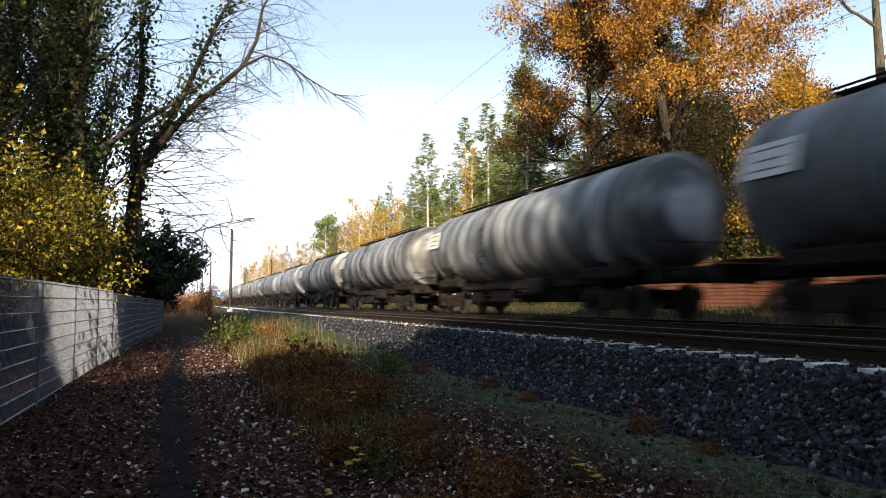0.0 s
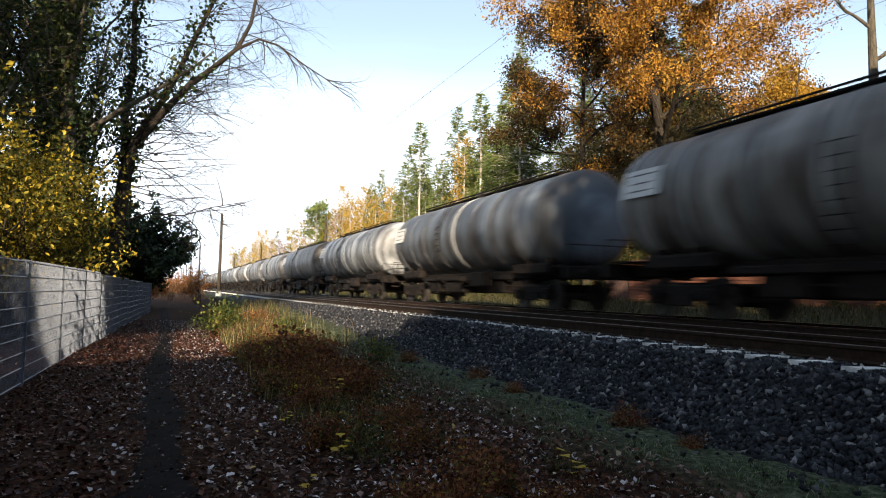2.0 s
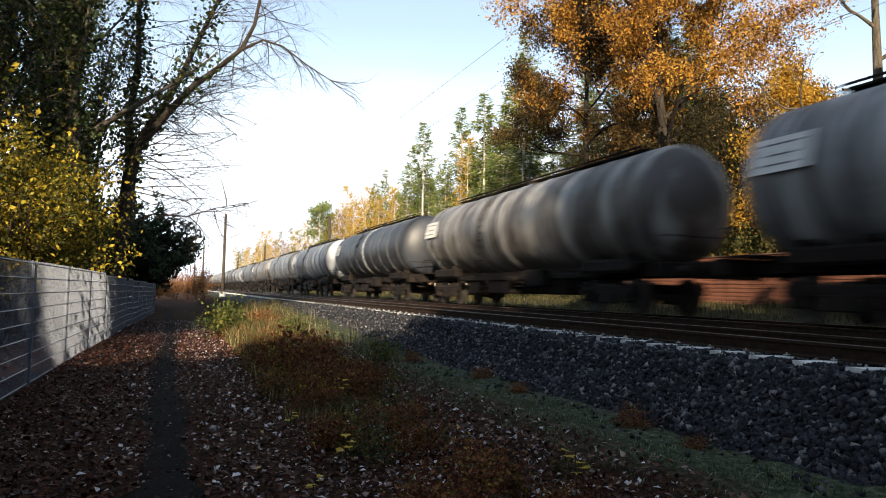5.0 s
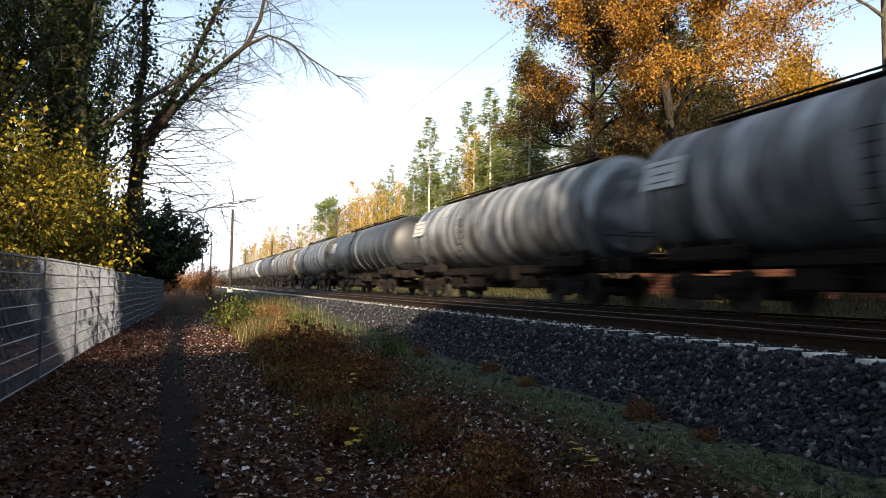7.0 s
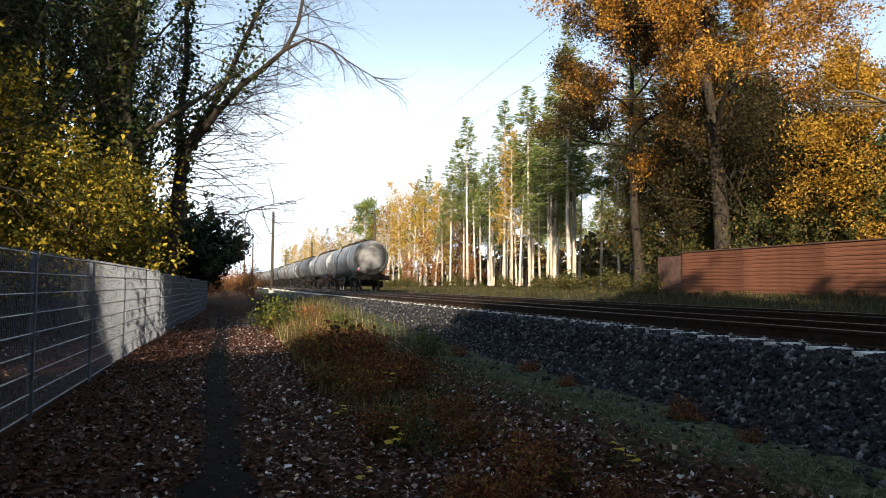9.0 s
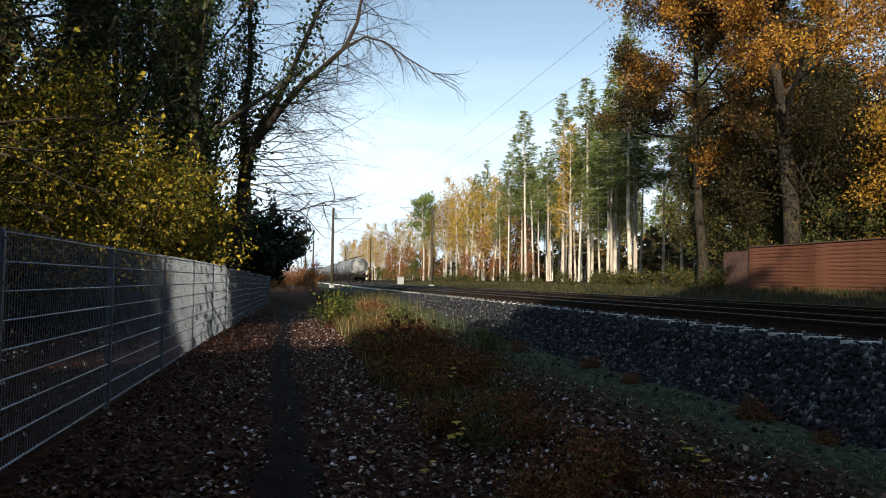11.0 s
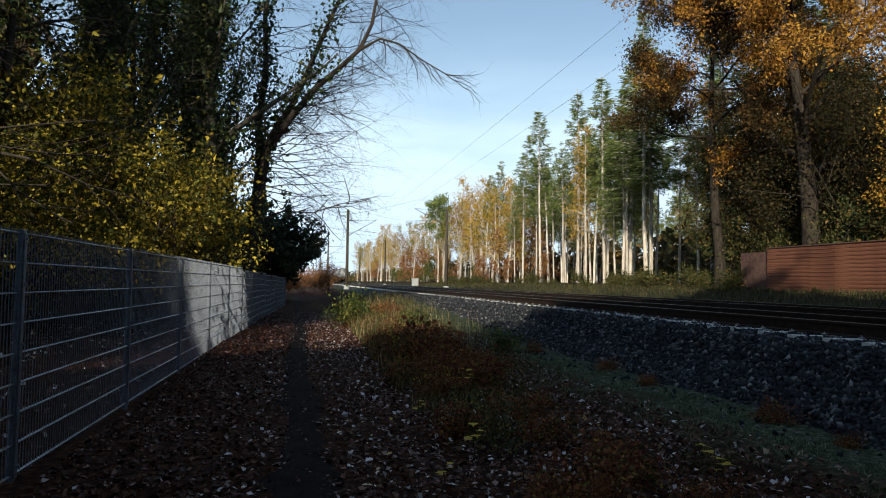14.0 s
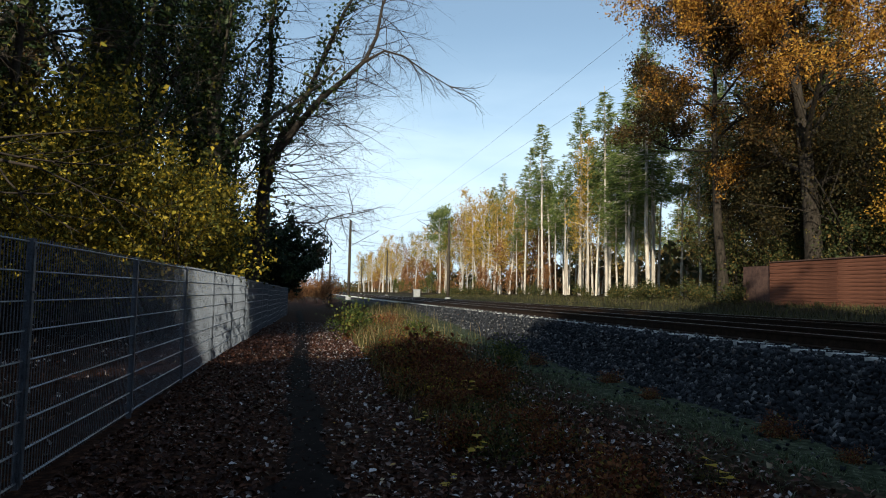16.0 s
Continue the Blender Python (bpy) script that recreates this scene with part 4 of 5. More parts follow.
TRAIN = []
_first = {}
for _k in range(-9, 13):
    _p = paint_of(_k)
    if _p not in _first:
        _first[_p] = _w = tank_wagon(_p, 9)
    else:
        _w = copy_thing(_first[_p], Matrix())
    TRAIN.append((_w, FIRST_Y - WAGON_LEN * _k - (0.95 if _k == 11 else 0.0)))
TRAIN.append((locomotive(), FIRST_Y + WAGON_LEN * 10 + 0.6))
_last = TRAIN[-2][0]
for _s in (-1.0, 1.0):
    _bm = bmesh.new()
    box(_bm, (_s * 1.2, -8.16, 1.75), (0.18, 0.10, 0.24), 0.02)
    _lamp = part("tail_board", _bm, M_WHITE, _last, "white and red tail signal board")
    _bm = bmesh.new()
    box(_bm, (_s * 1.2, -8.215, 1.69), (0.16, 0.006, 0.10))
    part("red_field", _bm, M_RED, _lamp)


# ---------------------------------------------------------------- trees
def spruce(rng, h, bare, label):
    t = empty("spruce_tree", None, label, "spruce tree", "spruces of the wood")
    wd = Wood()
    pts, _ = bend(rng, (0, 0, -0.4), (0, 0, 1), h + 0.4, 8, 0.012, 0.02)
    rad = 0.0082 * h * np.linspace(1, 0.06, 9) ** 0.8
    wd.limb(pts, rad, 8)
    cen, dirs = [], []
    z = bare
    while z < h - 0.3:
        f = (z - bare) / (h - bare)
        reach = (0.235 * (h - bare) + 0.55) * (1 - f) ** 0.95 + 0.10
        if f < 0.15:
            reach *= 0.55 + 3 * f
        c = np.array([np.interp(z, pts[:, 2], pts[:, k]) for k in range(3)])
        for k in range(rng.integers(5, 8)):
            if rng.random() < 0.14:
                continue
            a = rng.random() * 2 * np.pi
            L = reach * (0.65 + 0.5 * rng.random())
            d = np.array([math.cos(a), math.sin(a), -0.22 + 0.58 * f])
            m = 6
            s = np.linspace(0, 1, m)
            p = c + d * L * s[:, None]
            p[:, 2] += -0.25 * L * s * (1 - s) + 0.10 * L * s * s
            wd.limb(p[::2], 0.022 * np.linspace(1, 0.25, m)[::2] * (0.6 + L / 3), 3)
            n = int(9 + 16 * L)
            s = 0.15 + 0.85 * rng.random(n) ** 0.8
            q = c + d * L * s[:, None]
            q[:, 2] += -0.25 * L * s * (1 - s) + 0.10 * L * s * s - 0.55 * rng.random(n) ** 1.6 + 0.04
            side = np.array([-d[1], d[0], 0])
            q += side * (rng.normal(size=(n, 1)) * 0.16 * L * (1.1 - s[:, None]))
            cen.append(q)
            v = np.tile(d, (n, 1)) * 0.9 + side * rng.normal(size=(n, 1)) * 0.8 + np.array([0, 0, -0.45]) * rng.random((n, 1))
            dirs.append(v)
        z += 0.30 + 0.34 * rng.random()
    for k in range(14):
        zz = 1.5 + (bare - 1.5) * rng.random()
        c = np.array([np.interp(zz, pts[:, 2], pts[:, q]) for q in range(3)])
        a = rng.random() * 6.283
        L = 0.4 + 1.0 * rng.random()
        wd.limb([c, c + np.array([math.cos(a), math.sin(a), -0.15]) * L * 0.6, c + np.array([math.cos(a), math.sin(a), -0.3]) * L], [0.018, 0.012, 0.005], 3)
    wd.put("trunk", M_BARKP, t)
    c, u = np.concatenate(cen), unit(np.concatenate(dirs))
    k = len(c)
    w = unit(np.cross(u, rng.normal(size=(k, 3))))
    ln, wt = 0.22 + 0.24 * rng.random((k, 1)), 0.022 + 0.026 * rng.random((k, 1))
    v = np.stack([c - u * ln * 0.5, c + w * wt, c + u * ln, c - w * wt], 1).reshape(-1, 3)
    raw("needle_crown", v, np.arange(4 * k).reshape(-1, 4), L_SPRUCE, t)
    return t


def broadleaf(rng, name, label, category, group, h, crown_from, reach, bark, leaf, per_tip, leaf_size, radius, depth=3, kids=4, lift=0.05, spread=0.85, lean=(0, 0), leafbits=1.0, limbs=11, scatter=0.45, fine=False):
    t = empty(name, None, label, category, group)
    wd, tips = Wood(), []
    pts, _ = bend(rng, (0, 0, -0.4), (lean[0], lean[1], 1), h * 0.92, 8, 0.04, 0.06)
    rad = radius * np.linspace(1, 0.12, 9) ** 0.9
    rad[0] *= 1.35
    wd.limb(pts, rad, 10)
    for k in range(limbs):
        f = crown_from + (1 - crown_from) * (k + 0.6 * rng.random()) / limbs
        i = min(int(f * 8), 7)
        p = pts[i] + (pts[i + 1] - pts[i]) * (f * 8 - i)
        a = k * 2.4 + rng.normal() * 0.4
        up = 0.25 + 0.9 * (f - crown_from) / (1 - crown_from)
        d = np.array([math.cos(a), math.sin(a), up])
        L = reach * (1.0 - 0.55 * ((f - crown_from) / (1 - crown_from)) ** 1.5) * (0.75 + 0.4 * rng.random())
        grow(rng, wd, p, d / np.linalg.norm(d), L * 0.72, rad[i] * 0.5, depth - 1, tips, 0.14, lift, kids, spread, 0.58, 6, 0.28, fine)
    wd.put("trunk", bark, t)
    if per_tip:
        tips = np.array(tips)
        c = np.repeat(tips, per_tip, 0)
        c = c + rng.normal(size=c.shape) * scatter
        keep = rng.random(len(c)) < leafbits
        v, f = leaves(rng, c[keep], leaf_size)
        raw("leaf_crown", v, f, leaf, t)
    return t


def at_ground(x, y, turn=0.0, size=1.0, dz=0.0):
    return pose(x, y, float(ground_z(x, y)) + dz, 0, 0, turn) @ Matrix.Scale(size, 4)


def build_wood():
    """The wood beyond the railway: spruces, larches, birches and russet trees."""
    rng = np.random.default_rng(21)
    kinds = {"s": [spruce(rng, 19.0, 11.5, "tall spruce with a long bare pale trunk and drooping green crown"),
                   spruce(rng, 17.5, 9.8, "spruce with a bare pale trunk and ragged green crown"),
                   spruce(rng, 21.0, 8.0, "tall dense dark green spruce with a pale trunk")]}
    kinds["l"] = [broadleaf(rng, "larch_tree", "slender larch with thin golden autumn needles", "larch tree", "larches and birches", 16.5, 0.35, 2.6, M_BARKP, L_LARCH, 3, 0.14, 0.15, 2, 5, 0.0, 0.9, limbs=26, scatter=0.3),
                  broadleaf(rng, "larch_tree", "slender larch with thin golden autumn needles", "larch tree", "larches and birches", 14.0, 0.25, 2.4, M_BARKP, L_LARCH, 4, 0.14, 0.13, 2, 5, 0.0, 0.9, limbs=24, scatter=0.3)]
    kinds["b"] = [broadleaf(rng, "birch_tree", "white-barked birch with a thin yellow crown", "birch tree", "larches and birches", 15.0, 0.4, 3.0, M_BIRCH, L_YELLOW, 3, 0.15, 0.11, 2, 5, 0.10, 0.7, limbs=16, scatter=0.3),
                  broadleaf(rng, "birch_tree", "bare white-barked birch with few russet leaves", "birch tree", "larches and birches", 14.0, 0.4, 2.8, M_BIRCH, L_RUST, 2, 0.14, 0.10, 2, 5, 0.12, 0.6, limbs=14, scatter=0.3)]
    kinds["r"] = [broadleaf(rng, "russet_tree", "young beech with russet autumn leaves", "beech tree", "russet trees", 8.5, 0.15, 2.8, M_TWIG, L_RUST, 3, 0.20, 0.10, 2, 5, 0.05, 0.8, limbs=16, scatter=0.35)]
    kinds["g"] = [broadleaf(rng, "green_tree", "bushy tree with dull green and yellow leaves", "tree", "green trees", 9.0, 0.12, 3.6, M_BARK, L_GREEN, 5, 0.19, 0.14, 2, 5, 0.03, 0.8, limbs=18, scatter=0.45)]
    kinds["p"] = [broadleaf(rng, "pine_tree", "scots pine with a rounded blue-green crown", "pine tree", "pines", 16.0, 0.55, 3.6, M_BARKP, L_SPRUCE, 9, 0.22, 0.17, 2, 5, 0.06, 0.8, limbs=10, scatter=0.4)]
    plan = []
    # the edge of the wood: kind, x, y, size
    plan += [("s", 24.0, 46.0, 0.98, 2), ("s", 25.2, 47.6, 0.95, 0), ("s", 23.6, 48.2, 0.86, 1), ("s", 25.0, 50.5, 0.92, 2), ("s", 24.2, 53.5, 0.92, 0),
             ("s", 25.4, 55.5, 0.9, 1), ("l", 24.2, 57.5, 0.92, 0), ("s", 24.6, 60.0, 0.95, 0), ("s", 26.0, 63.0, 0.85, 1), ("s", 24.4, 69.8, 0.98, 0),
             ("s", 24.6, 76.5, 0.97, 1), ("l", 24.0, 80.5, 0.95, 1), ("l", 23.6, 86.0, 0.92, 1), ("b", 23.8, 90.0, 0.98, 0), ("l", 24.0, 93.0, 0.95, 0),
             ("l", 24.5, 98.0, 1.0, 1), ("l", 24.0, 106.0, 1.08, 0), ("b", 22.8, 100.0, 0.9, 1), ("p", 23.5, 122.0, 1.0, 0), ("p", 25.5, 126.0, 1.05, 0)]
    y = 26.0
    while y < 330:
        step = 1.5 + 0.016 * max(0, y - 40)
        for row in range(5):
            if (y > 140 or 44 < y < 80) and row > 2:
                break
            x = 23.5 + 3.1 * row + 2.2 * rng.random() + (2.5 if y < 46 else 0)
            yy = y + step * rng.random()
            if y < 78:
                kind = rng.choice(list("sssssslr"))
            elif y < 110:
                kind = rng.choice(list("llllbbsrr"))
            else:
                kind = rng.choice(list("lllbbbbrr"))
            if x > 1.0 * yy - 2:
                continue
            size = (0.50 + 0.34 * rng.random() if 44 < y < 80 else 0.58 + 0.40 * rng.random()) + (0.02 * row if y < 110 else 0.03 * row + 0.2 * float(ease(y, 130, 200)))
            plan.append((kind, x, yy, size, int(rng.integers(0, 3))))
        y += step * 1.9
    for kx in range(26):
        plan.append(("r" if rng.random() < 0.6 else "g", 21.5 + 2.5 * rng.random(), 60 + 130 * rng.random() ** 1.2, 0.22 + 0.25 * rng.random(), 0))
    # behind the barrier and round the oak
    for kx in range(16):
        plan.append((rng.choice(list("ggrg")), 26 + 10 * rng.random(), 2 + 26 * rng.random(), 0.65 + 0.25 * rng.random(), int(rng.integers(0, 3))))
    plan += [("g", 25.5, 15.5, 0.95, 0), ("g", 24.5, 19.5, 0.8, 0), ("g", 24.0, 12.0, 0.9, 0), ("g", 26.5, 23.0, 0.7, 0), ("g", 27.0, 8.0, 0.9, 0), ("g", 24.0, 4.0, 0.9, 0), ("g", 25.0, -3.0, 0.9, 0)]
    for kx in range(44):     # the dark depth of the wood
        yy = 32 + 75 * rng.random()
        plan.append(("s", 40 + 0.35 * (yy - 30) * rng.random(), yy + 16, 0.58 + 0.22 * rng.random(), int(rng.integers(0, 3))))
    used = set()
    for kind, x, y, size, var in plan:
        var %= len(kinds[kind])
        m = at_ground(x, y, 360 * rng.random(), size)
        if (kind, var) not in used:
            used.add((kind, var))
            kinds[kind][var].matrix_basis = m
            kinds[kind][var].scale = (size,) * 3
        else:
            src = kinds[kind][var]
            old = src.scale.copy()
            src.scale = (1, 1, 1)
            copy_thing(src, m)
            src.scale = old
    n = 26000
    y = np.concatenate([30 + 100 * rng.random(n // 2), 100 + 420 * rng.random(n - n // 2)])
    x = np.where(y < 130, 36 + 24 * rng.random(n), 27 + 30 * rng.random(n) - 10 * ease(y, 250, 520))
    top = 7.5 * (0.6 + 0.4 * np.sin(y * 0.31) * np.sin(x * 0.4 + y * 0.07))
    c = np.stack([x, y, ground_z(x, y) + top * rng.random(n) ** 1.3], 1)
    v, f = leaves(rng, c, 0.75, 0.0, 1.3)
    tagged(raw("undergrowth", v, f, L_THICKET), "dense brown and green undergrowth deep in the wood", "undergrowth", kind="stuff")
    return kinds


def build_oak():
    rng = np.random.default_rng(77)
    o = broadleaf(rng, "oak_tree", "large spreading oak with orange and brown autumn leaves", "oak tree", "", 19.5, 0.31, 9.8, M_OAKBARK, L_OAK, 27, 0.078, 0.46, 4, 4, 0.02, 0.9, limbs=17, scatter=0.22)
    o.matrix_basis = at_ground(22.9, 28.2)
    b = broadleaf(rng, "oak_tree", "brown-leaved oak leaning out over the railway side", "oak tree", "", 18.0, 0.46, 6.0, M_OAKBARK, L_OAKB, 24, 0.078, 0.30, 4, 4, 0.0, 0.95, lean=(-0.04, 0.03), limbs=13, scatter=0.26)
    b.matrix_basis = at_ground(21.8, 33.5)
    # separate tree added in place of the oak's golden lower right boughs
    c = broadleaf(rng, "maple_tree", "added golden-orange tree for the oak's lower boughs behind the barrier", "maple tree", "", 9.6, 0.34, 3.3, M_OAKBARK, L_GOLD, 22, 0.068, 0.15, 3, 5, 0.0, 0.9, limbs=12, scatter=0.24)
    c.matrix_basis = at_ground(24.6, 20.6)
    d = broadleaf(rng, "ash_tree", "bare grey tree with crooked limbs behind the barrier", "tree", "", 17.0, 0.3, 5.0, M_BARK, L_OAK, 0, 0.2, 0.28, 4, 4, 0.05, 0.8, limbs=9, fine=True)
    d.matrix_basis = at_ground(23.2, 17.35)


def build_understorey():
    """Evergreen and yellowing shrubs behind the barrier."""
    rng = np.random.default_rng(91)
    e = bush("laurel_bush", rng, 4.2, 1.9, L_GREENB, 0.10, 15000, "glossy dark green evergreen bush behind the barrier", "bush", "evergreens behind the barrier", 12)
    e.matrix_basis = at_ground(23.2, 14.6)
    for x, y, a, s in ((24.5, 11.5, 100, 1.1), (25.5, 18.5, 200, 0.9), (24.2, 7.0, 300, 1.1), (25.5, 1.5, 50, 1.2), (26.5, 29.0, 20, 0.8)):
        copy_thing(e, at_ground(x, y, a, s))
    gm = bush("golden_maple_bush", rng, 3.3, 1.15, L_GOLD, 0.07, 5000, "young maple with bright golden leaves just behind the barrier", "bush", "golden maples", 12, M_OAKBARK)
    gm.matrix_basis = at_ground(21.9, 18.4, 0, 0.7)
    copy_thing(gm, at_ground(23.2, 22.8, 130, 0.7))
    g = bush("hazel_bush", rng, 3.4, 1.5, L_SCRUB, 0.085, 5500, "hazel bush with dark green and brown leaves under the oak", "bush", "hazels under the oak", 10)
    g.matrix_basis = at_ground(24.4, 23.5)
    # young beeches added to fill the shade under the oak with dark leaves
    y8 = bush("young_beech", rng, 7.6, 2.4, L_SHADE, 0.072, 22000, "brown-green young beech, leaves darkened for the shade under the oak", "young tree", "young beeches under the oak", 10, M_OAKBARK, 1.1)
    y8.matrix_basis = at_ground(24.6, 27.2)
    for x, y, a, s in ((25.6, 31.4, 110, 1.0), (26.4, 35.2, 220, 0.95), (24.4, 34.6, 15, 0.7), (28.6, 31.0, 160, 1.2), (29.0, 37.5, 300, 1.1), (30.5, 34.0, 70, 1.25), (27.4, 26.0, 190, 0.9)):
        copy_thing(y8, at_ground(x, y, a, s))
    for x, y, a, s in ((26.0, 26.0, 70, 1.2), (23.2, 20.6, 150, 0.8), (27.5, 31.0, 230, 1.3), (24.6, 30.8, 310, 0.8), (28.5, 35.0, 40, 1.3), (30.5, 28.0, 120, 1.5), (26.0, 21.5, 260, 1.3), (31.5, 33.0, 10, 1.6), (23.9, 30.6, 135, 0.75), (22.4, 24.4, 225, 0.9), (23.6, 34.6, 315, 1.0), (25.2, 37.2, 5, 1.0)):
        copy_thing(g, at_ground(x, y, a, s))


def ivy_tree(rng, h, lean, radius, label, ivy_to=0.9, density=5200):
    """A bare tree whose trunk and limbs are wrapped in ivy."""
    t = empty("ivy_tree", None, label, "tree", "trees behind the fence")
    wd, tips = Wood(), []
    pts, _ = bend(rng, (0, 0, -0.3), (lean[0], lean[1], 1), h, 9, 0.04, 0.05)
    rad = radius * np.linspace(1, 0.15, 10)
    wd.limb(pts, rad, 10)
    hold = []
    for k in range(9):
        f = 0.28 + 0.68 * (k + rng.random()) / 9
        i = min(int(f * 9), 8)
        p = pts[i] + (pts[i + 1] - pts[i]) * (f * 9 - i)
        a = k * 2.4 + rng.random()
        d = np.array([math.cos(a), math.sin(a), 1.1 + 0.5 * rng.random()])
        L = h * 0.30 * (0.7 + 0.5 * rng.random())
        line, _ = bend(rng, p, d / np.linalg.norm(d), L, 6, 0.1, 0.08)
        wd.limb(line, rad[i] * 0.5 * np.linspace(1, 0.2, 7), 6)
        hold.append((line, 0.30))
        for j in range(5):
            q = line[1 + j]
            e = rng.normal(size=3)
            e[2] = abs(e[2]) * 0.5
            grow(rng, wd, q, e / np.linalg.norm(e), L * 0.45, 0.018, 1, tips, 0.16, 0.0, 5, 0.8, 0.6, 4, 0.2)
    wd.put("trunk", M_BARK, t)
    cs = []
    n = int(density * 0.55)
    s = rng.random(n) * ivy_to
    i = np.minimum((s * 9).astype(int), 8)
    p = pts[i] + (pts[i + 1] - pts[i]) * (s * 9 - i)[:, None]
    cs.append(p + rng.normal(size=(n, 3)) * np.array([0.30, 0.30, 0.25]) * (0.6 + 0.8 * rng.random((n, 1))))
    for line, w in hold:
        n = int(density * 0.45 / 9)
        s = rng.random(n) * 5.9
        i = s.astype(int)
        p = line[i] + (line[i + 1] - line[i]) * (s - i)[:, None]
        p = p + rng.normal(size=(n, 3)) * w
        p[:, 2] -= 0.5 * rng.random(n) ** 2
        cs.append(p)
    v, f = leaves(rng, np.concatenate(cs), 0.115, 0.0, 1.2)
    raw("ivy", v, f, L_IVY, t, "dark green ivy round trunk and limbs")
    if tips:
        tp = np.array(tips)
        c = tp[rng.random(len(tp)) < 0.10]
        v, f = leaves(rng, c + rng.normal(size=c.shape) * 0.04, 0.07)
        raw("last_leaves", v, f, L_YELLOW, t, "few yellow leaves left")
    return t


def forked_tree():
    """Grey tree by the fence with a long bare fork over the path."""
    rng = np.random.default_rng(31)
    t = empty("forked_tree", None, "bare grey tree with a long forked limb reaching over the path", "tree", "trees behind the fence")
    wd, tips = Wood(), []
    trunk = np.array([(0, 0, -0.3), (0.12, 0, 2.0), (0.33, 0, 4.1), (0.45, 0, 5.4), (0.6, 0, 6.4)])
    wd.limb(trunk, [0.34, 0.27, 0.25, 0.24, 0.22], 10)
    right = np.array([(0.6, 0, 6.4), (1.1, -0.1, 7.0), (1.6, -0.2, 7.7), (2.45, -0.3, 8.8), (3.2, -0.3, 9.5), (4.05, -0.4, 10.35), (4.5, -0.3, 11.4), (4.7, -0.2, 12.7), (5.3, 0, 14.2)])
    wd.limb(right, [0.17, 0.15, 0.14, 0.12, 0.10, 0.085, 0.07, 0.055, 0.02], 8)
    drop = np.array([(4.05, -0.4, 10.35), (4.8, -0.6, 10.75), (5.5, -0.8, 10.55), (6.4, -0.9, 9.95), (7.2, -1.0, 9.5), (8.0, -1.1, 8.95)])
    wd.limb(drop, [0.055, 0.045, 0.035, 0.026, 0.018, 0.008], 6)
    left = np.array([(0.6, 0, 6.4), (1.0, 0.3, 7.3), (1.55, 0.5, 8.3), (2.05, 0.6, 9.5), (2.6, 0.7, 11.0), (3.3, 0.9, 12.8), (4.2, 1.1, 14.6)])
    wd.limb(left, [0.16, 0.14, 0.12, 0.11, 0.09, 0.07, 0.03], 8)
    up = np.array([(0.45, 0, 5.4), (0.3, 0.4, 7.5), (0.5, 0.7, 9.6), (0.4, 0.9, 12.0), (0.9, 1.0, 14.5)])
    wd.limb(up, [0.17, 0.15, 0.12, 0.09, 0.03], 8)
    low = np.array([(0.30, 0, 3.6), (1.3, -0.3, 4.0), (2.4, -0.6, 3.95), (3.4, -0.8, 4.3), (4.3, -1.0, 4.5)])
    wd.limb(low, [0.04, 0.034, 0.026, 0.018, 0.008], 6)
    for line, n, L in ((low, 16, 1.3), (right, 40, 2.3), (drop, 16, 1.1), (left, 26, 2.6), (up, 16, 2.4), (trunk[2:], 24, 3.8), (right[:4], 12, 3.6)):
        for k in range(n):
            s = (0.15 + 0.83 * (k + rng.random()) / n) * (len(line) - 1)
            i = min(int(s), len(line) - 2)
            p = line[i] + (line[i + 1] - line[i]) * (s - i)
            d = np.array([0.75 + 0.6 * rng.normal(), 0.6 * rng.normal(), 0.15 + 0.5 * rng.normal()])
            if line is drop:
                d = np.array([0.8, 0.3 * rng.normal(), -0.35 + 0.5 * rng.normal()])
            grow(rng, wd, p, d / np.linalg.norm(d), L * (0.6 + 0.6 * rng.random()), 0.021, 2 if line is not drop else 1, tips, 0.15, -0.01, 4, 0.75, 0.6, 4, 0.2)
    wd.put("trunk", M_TWIG, t)
    cs = []
    for line, n in ((trunk, 500), (left, 1500), (up, 2200)):
        s = rng.random(n) * (len(line) - 1.01)
        i = s.astype(int)
        cs.append(line[i] + (line[i + 1] - line[i]) * (s - i)[:, None] + rng.normal(size=(n, 3)) * 0.26)
    v, f = leaves(rng, np.concatenate(cs), 0.12, 0, 1.2)
    raw("ivy", v, f, L_IVY, t, "ivy on the upright limbs")
    t.matrix_basis = at_ground(-2.15, 27.0)
    return t


def bush(name, rng, h, w, leaf, size, n, label, category, group, stems=9, bark=None, hollow=0.5):
    t = empty(name, None, label, category, group)
    wd, tips = Wood(), []
    for k in range(stems):
        a = k * 2.4 + rng.random()
        d = np.array([math.cos(a) * w / h, math.sin(a) * w / h, 1.0])
        p = (0.12 * w * rng.normal(), 0.12 * w * rng.normal(), -0.1)
        grow(rng, wd, p, d / np.linalg.norm(d), h * (0.7 + 0.3 * rng.random()), 0.012 * h, 2, tips, 0.14, 0.03, 4, 0.8, 0.55, 4, 0.25, False)
    wd.put("branchwork", bark or M_TWIG, t)
    tp = np.array(tips)
    c = tp[rng.integers(0, len(tp), n)] + rng.normal(size=(n, 3)) * hollow * 0.3
    c[:, 2] = np.maximum(c[:, 2], 0.03)
    v, f = leaves(rng, c, size)
    raw("foliage", v, f, leaf, t)
    return t


